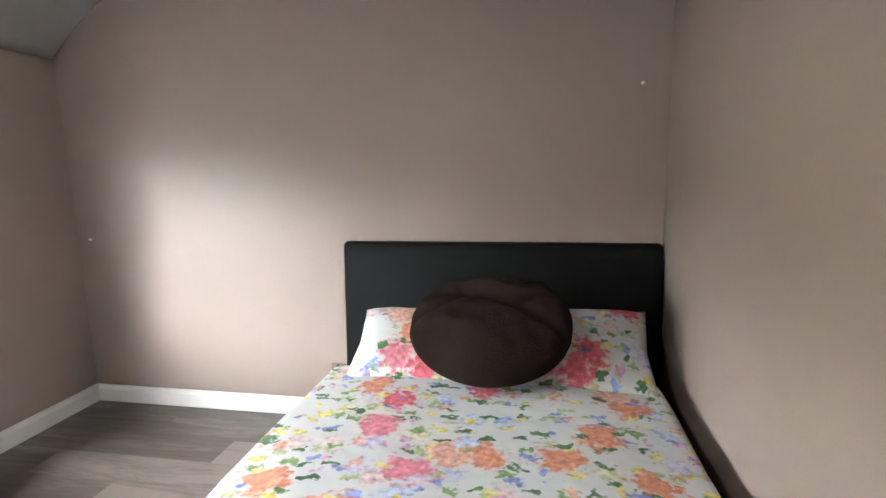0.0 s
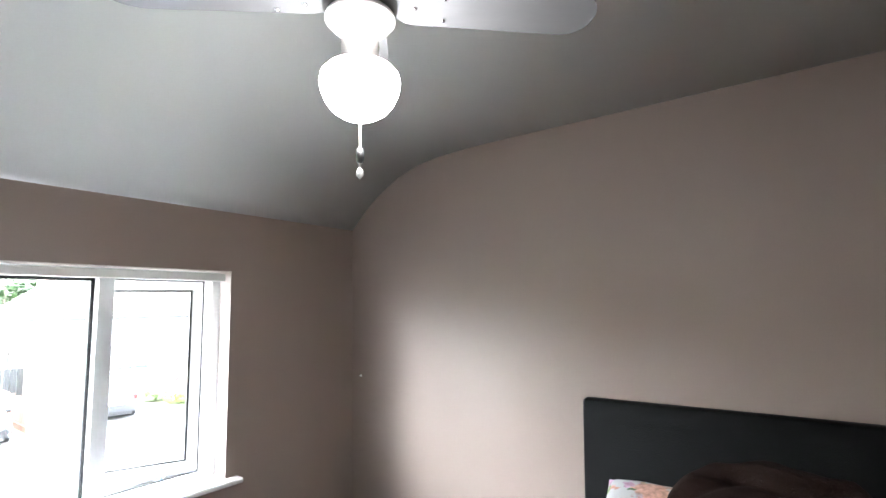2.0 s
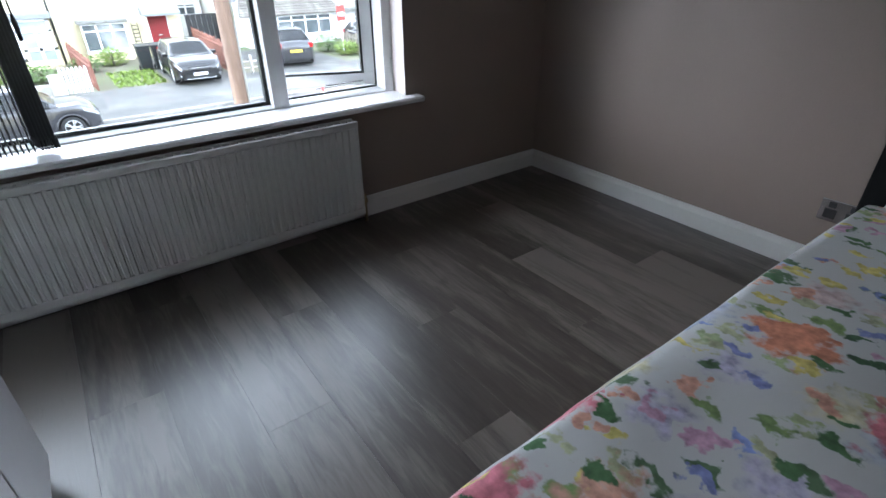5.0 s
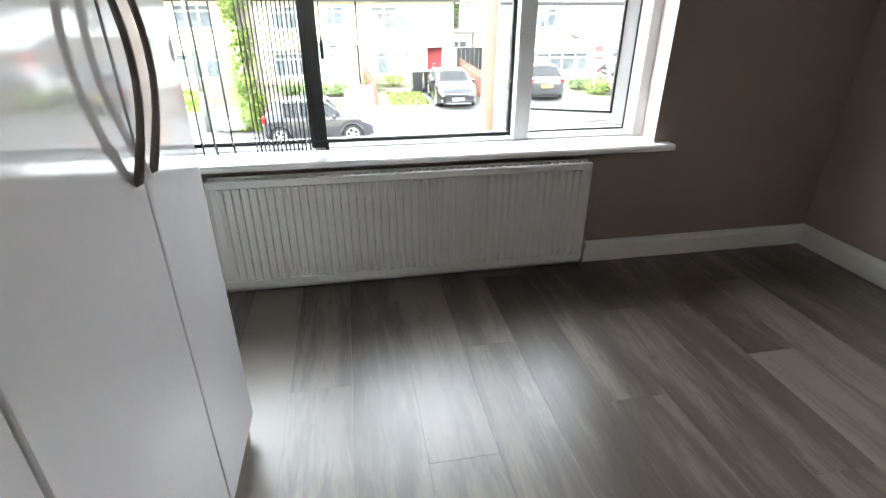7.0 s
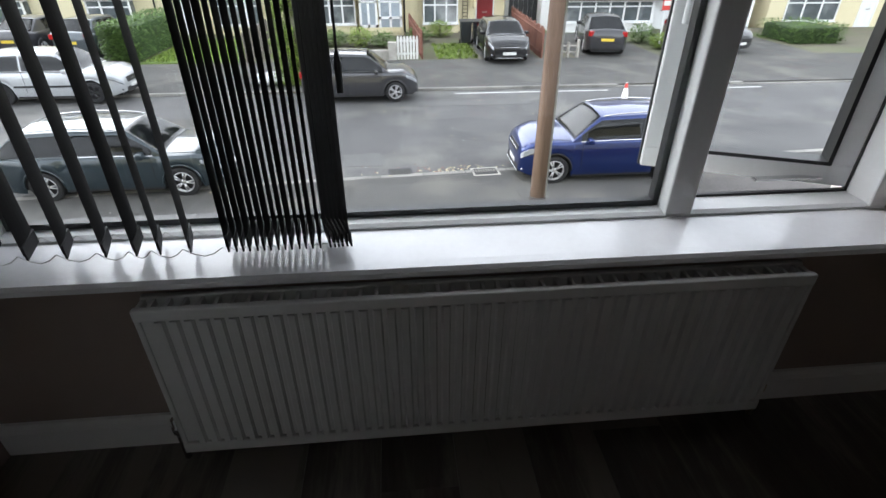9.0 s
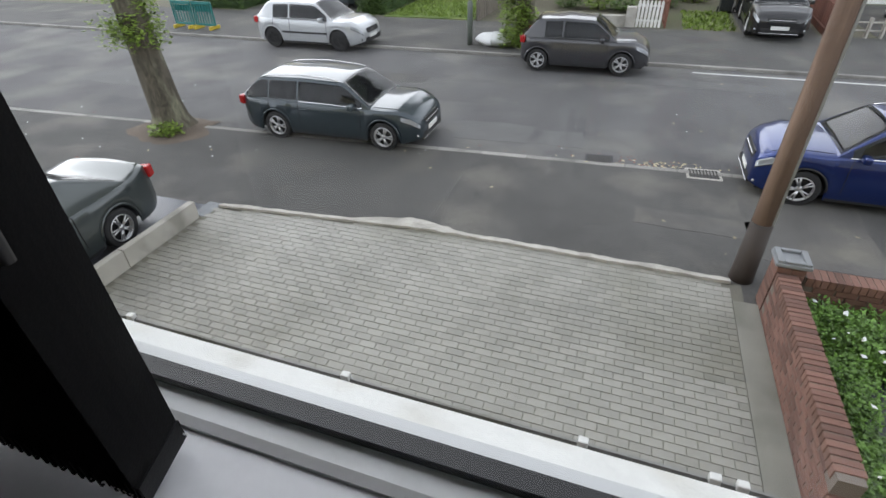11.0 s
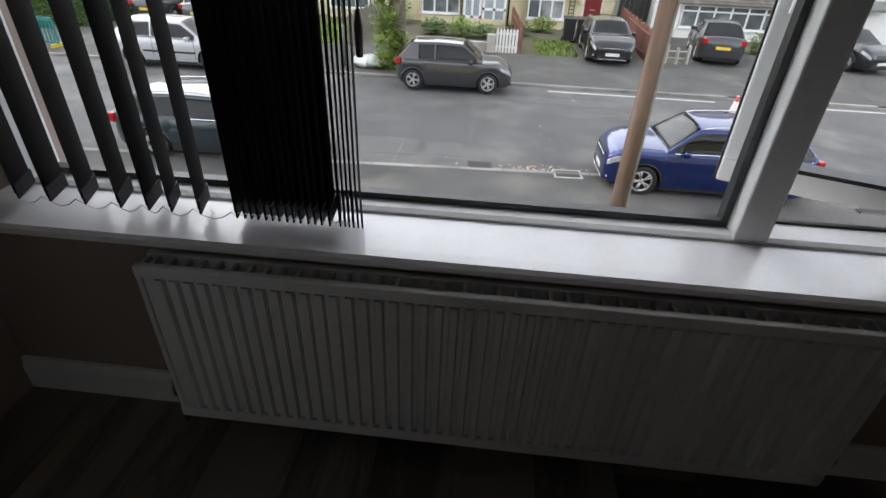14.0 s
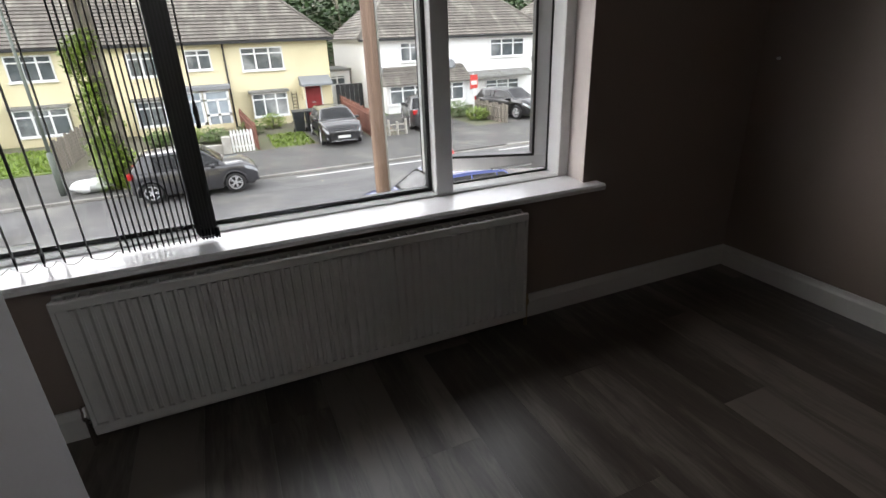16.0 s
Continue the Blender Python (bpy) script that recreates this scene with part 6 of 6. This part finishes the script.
hedge(-26.5, -13.6, -21.3, -12.3, 1.5, 5200, "clipped green privet hedge beside the lawn", LEAF, 41)
hedge(-25.5, -23.0, -21.2, -19.6, 1.6, 5200, "dense green hedge along the pavement", LEAF, 42)
hedge(-26.0, 17.0, -23.2, 19.6, 0.9, 2500, "low green hedge on a front wall", LEAF, 43)
for cx, cy, h, n, sd in ((-24.5, -4.9, 0.75, 900, 51), (-24.3, -3.6, 0.85, 900, 52), (-24.0, -2.6, 0.7, 700, 53), (-26.8, 0.3, 0.8, 800, 54), (-24.2, 9.9, 0.9, 900, 55), (-22.6, 10.2, 0.7, 800, 56), (-25.5, -0.9, 0.7, 600, 57), (-27.2, -7.0, 1.2, 900, 58)):
    t = thing("shrub", "small leafy garden shrub", "shrub", cx, cy, GROUND, group="garden shrubs")
    r = random.Random(sd)
    st = bmesh.new()
    for k in range(4):
        tube([(0, 0, 0), (r.uniform(-.2, .2), r.uniform(-.2, .2), h * 0.7)], 0.015, 5, bm=st)
    tagged(part("stems", st, BARK, t), kind="stuff")
    o = new("foliage", leaves(clump(0, 0, h * 0.55, 0.65, 0.65, h * 0.5, n, r), 0.12, "foliage", LEAF if sd % 2 else LEAF_LIGHT, sd))
    o.parent = t
gw = thing("front_wall", "low pale garden wall along the pavement", "wall", 0, 0, 0)
part("wall_body", box(-21.25, -5.4, GROUND, -21.03, -2.0, GROUND + 0.45, 0.02), CONCRETE, gw)
part("wall_pier", box(-21.3, -2.35, GROUND, -20.95, -2.0, GROUND + 0.75, 0.02), CONCRETE, gw)
gate = thing("picket_gate", "white wooden picket gate standing open", "gate", -21.15, -1.55, GROUND, 0)
for k in range(7):
    part("picket", prism([(-0.43 + k * 0.13, 0.05), (-0.34 + k * 0.13, 0.05), (-0.34 + k * 0.13, 0.92), (-0.385 + k * 0.13, 0.99), (-0.43 + k * 0.13, 0.92)], -0.012, 0.012, "x"), GLOSSWHITE, gate)
for z in (0.25, 0.75):
    part("rail", box(-0.035, -0.45, z, -0.013, 0.45, z + 0.07), GLOSSWHITE, gate)
for (xa, ya, xb, yb, h, mt, lb) in ((-21.2, -0.95, -27.4, -1.25, 1.1, FENCE, "red-brown slatted garden fence"), (-20.9, 4.05, -28.4, 4.35, 1.25, FENCE, "red-brown slatted garden fence"), (-20.9, -8.0, -27.0, -7.8, 1.2, GREYWOOD, "weathered wooden garden fence"), (-20.8, 10.9, -24.0, 10.8, 0.95, GREYWOOD, "weathered wooden garden fence"), (-20.9, 4.35, -20.9, 5.6, 0.75, CONCRETE, "low pale boundary wall")):
    f = thing("fence", lb, "fence", 0, 0, 0)
    n = max(4, int(math.hypot(xb - xa, yb - ya) / 0.28))
    for k in range(n):
        u = k / (n - 1)
        x, y = xa + (xb - xa) * u, ya + (yb - ya) * u
        part("slat", box(x - 0.11, y - 0.03, GROUND, x + 0.11, y + 0.03, GROUND + h + 0.06 * math.sin(k * 2.3)), mt, f)
    for z in (0.3, h - 0.2):
        part("rail", tube([(xa, ya - 0.04, GROUND + z), (xb, yb - 0.04, GROUND + z)], 0.03, 4), mt, f)
sg = thing("side_gate", "dark wooden side gate between the houses", "gate", 0, 0, 0)
for k in range(6):
    part("board", box(-29.4, 4.35 + k * 0.27, GROUND, -29.35, 4.60 + k * 0.27, -1.35), TRIM, sg)
for yy in (1.42, 2.02):
    wb2 = thing("wheelie_bin", "black wheeled rubbish bin with a lid", "bin", -24.6, yy - 0.1, GROUND + 0.06, 0, "wheelie bins")
    own = box(-0.3, -0.26, 0.08, 0.3, 0.26, 0.98, 0.02)
    for v in own.verts:
        s = 0.80 + 0.2 * (v.co.z / 0.98)
        v.co.x *= s
        v.co.y *= s
    part("body", own, BIN, wb2)
    part("lid", moved(box(-0.33, -0.29, 0, 0.34, 0.29, 0.06, 0.025, 3), pose(0, 0, 0.99, 0, 4)), BIN, wb2)
    part("handle", tube([(-0.36, -0.2, 0.95), (-0.36, 0.2, 0.95)], 0.018, 8), BIN, wb2)
    for sy in (-0.25, 0.25):
        part("wheel", lathe([(0, -0.025), (0.1, -0.025), (0.1, 0.025), (0, 0.025)], 16, m=pose(-0.22, sy, 0.1, 90)), TYRE, wb2)
bar = thing("roadworks_barrier", "teal plastic roadworks barrier on the pavement", "barrier", -17.15, -18.8, GROUND + 0.08, 88)
for k in range(2):
    x0 = -1.05 + k * 1.08
    b = box(x0, -0.03, 0.12, x0 + 1.0, 0.03, 0.2, 0.01)
    box(x0, -0.03, 0.88, x0 + 1.0, 0.03, 1.0, 0.01, bm=b)
    box(x0, -0.03, 0.2, x0 + 0.06, 0.03, 0.88, 0.01, bm=b)
    box(x0 + 0.94, -0.03, 0.2, x0 + 1.0, 0.03, 0.88, 0.01, bm=b)
    for j in range(6):
        box(x0 + 0.12 + j * 0.14, -0.02, 0.2, x0 + 0.17 + j * 0.14, 0.02, 0.88, 0.006, 1, bm=b)
    part("panel", b, TEAL, bar)
    part("board", box(x0 + 0.1, 0.031, 0.62, x0 + 0.9, 0.04, 0.84, 0.004), TEAL, bar)
    for xx in (x0 + 0.08, x0 + 0.86):
        part("foot", box(xx, -0.28, 0.0, xx + 0.08, 0.28, 0.125, 0.01), mat("yellow_foot", (0.6, 0.45, 0.05), 0.6) if "yellow_foot" not in bpy.data.materials else bpy.data.materials["yellow_foot"], bar)
bag = grid_patch(lambda u, v: (0.42 * math.sin(math.pi * v) * math.cos(6.283 * u) * (1 + 0.3 * noise.noise(Vector((u * 5, v * 4, 1)))), 0.6 * math.sin(math.pi * v) * math.sin(6.283 * u) * (1 + 0.3 * noise.noise(Vector((u * 4, v * 5, 3)))), 0.20 - 0.20 * math.cos(math.pi * v) + 0.06 * noise.noise(Vector((u * 6, v * 6, 2)))), 24, 12)
tagged(part("plastic_sheet", bag, PAPER, None, "", True, pose(-17.2, -6.35, GROUND + 0.07)), "crumpled white plastic sack on the pavement", "sack")
# fallen scraps on the tarmac
r = random.Random(77)
pts = [(r.uniform(-15.5, -6.4), r.uniform(-12, 4), GROUND + 0.03) for _ in range(70)]
tagged(new("fallen_leaves", leaves(pts, 0.07, "fallen_leaves", mat("dry_leaf", (0.35, 0.30, 0.2), 0.8, random_piece=0.4), 7, 0.05)), "scattered pale leaves on the tarmac", "leaves", kind="stuff")
pts = [(near_kerb(y0) - r.uniform(0.05, 0.35), y0, GROUND + 0.006) for y0 in [r.gauss(-1.0, 0.9) for _ in range(60)]]
tagged(new("fallen_leaves", leaves(pts, 0.09, "fallen_leaves", bpy.data.materials["dry_leaf"], 8, 0.05)), "brown leaves gathered in the gutter", "leaves", kind="stuff")

# ---- wooded slope behind the houses ----
hill = [(-39, GROUND), (-46, GROUND + 1.0), (-60, 4.0), (-90, 10), (-130, 12), (-131, GROUND - 1), (-39, GROUND - 1)]
setting("hillside", prism(hill, -150, 150, "y"), EARTH, "wooded hillside behind the houses", "hill")
r = random.Random(99)
pts = []
for row, (xx, zz, step) in enumerate([(-44, 0.2, 2.6), (-50, 2.2, 3.2), (-58, 5.0, 4.0), (-70, 8.5, 5.5)]):
    y = -60.0
    while y < 75:
        near = -16 < y < 34
        rad = r.uniform(2.0, 3.4) * (1 + 0.18 * row)
        for k in range(9 if near else 4):
            c = Vector((r.gauss(0, 0.55), r.gauss(0, 0.55), r.gauss(0, 0.5))) * rad
            q = clump(xx + c.x, y + c.y, zz + 1.6 + c.z, rad * 0.5, rad * 0.55, rad * 0.45, 60 if near else 40, r)
            pts += q
        y += step * r.uniform(0.7, 1.3)
tagged(new("woodland", leaves(pts, 0.55, "woodland", LEAF_DARK, 14)), "dense dark green woodland on the slope", "woodland", kind="stuff")
b = bmesh.new()
r = random.Random(98)
for k in range(70):
    yy, xx = r.uniform(-60, 75), r.uniform(-62, -43)
    tube([(xx, yy, GROUND), (xx + r.uniform(-.4, .4), yy + r.uniform(-.4, .4), 4 + r.uniform(0, 3))], [0.25, 0.1], 6, bm=b)
tagged(part("woodland_trunks", b, BARK, None), "trunks of the woodland trees", "woodland", kind="stuff")
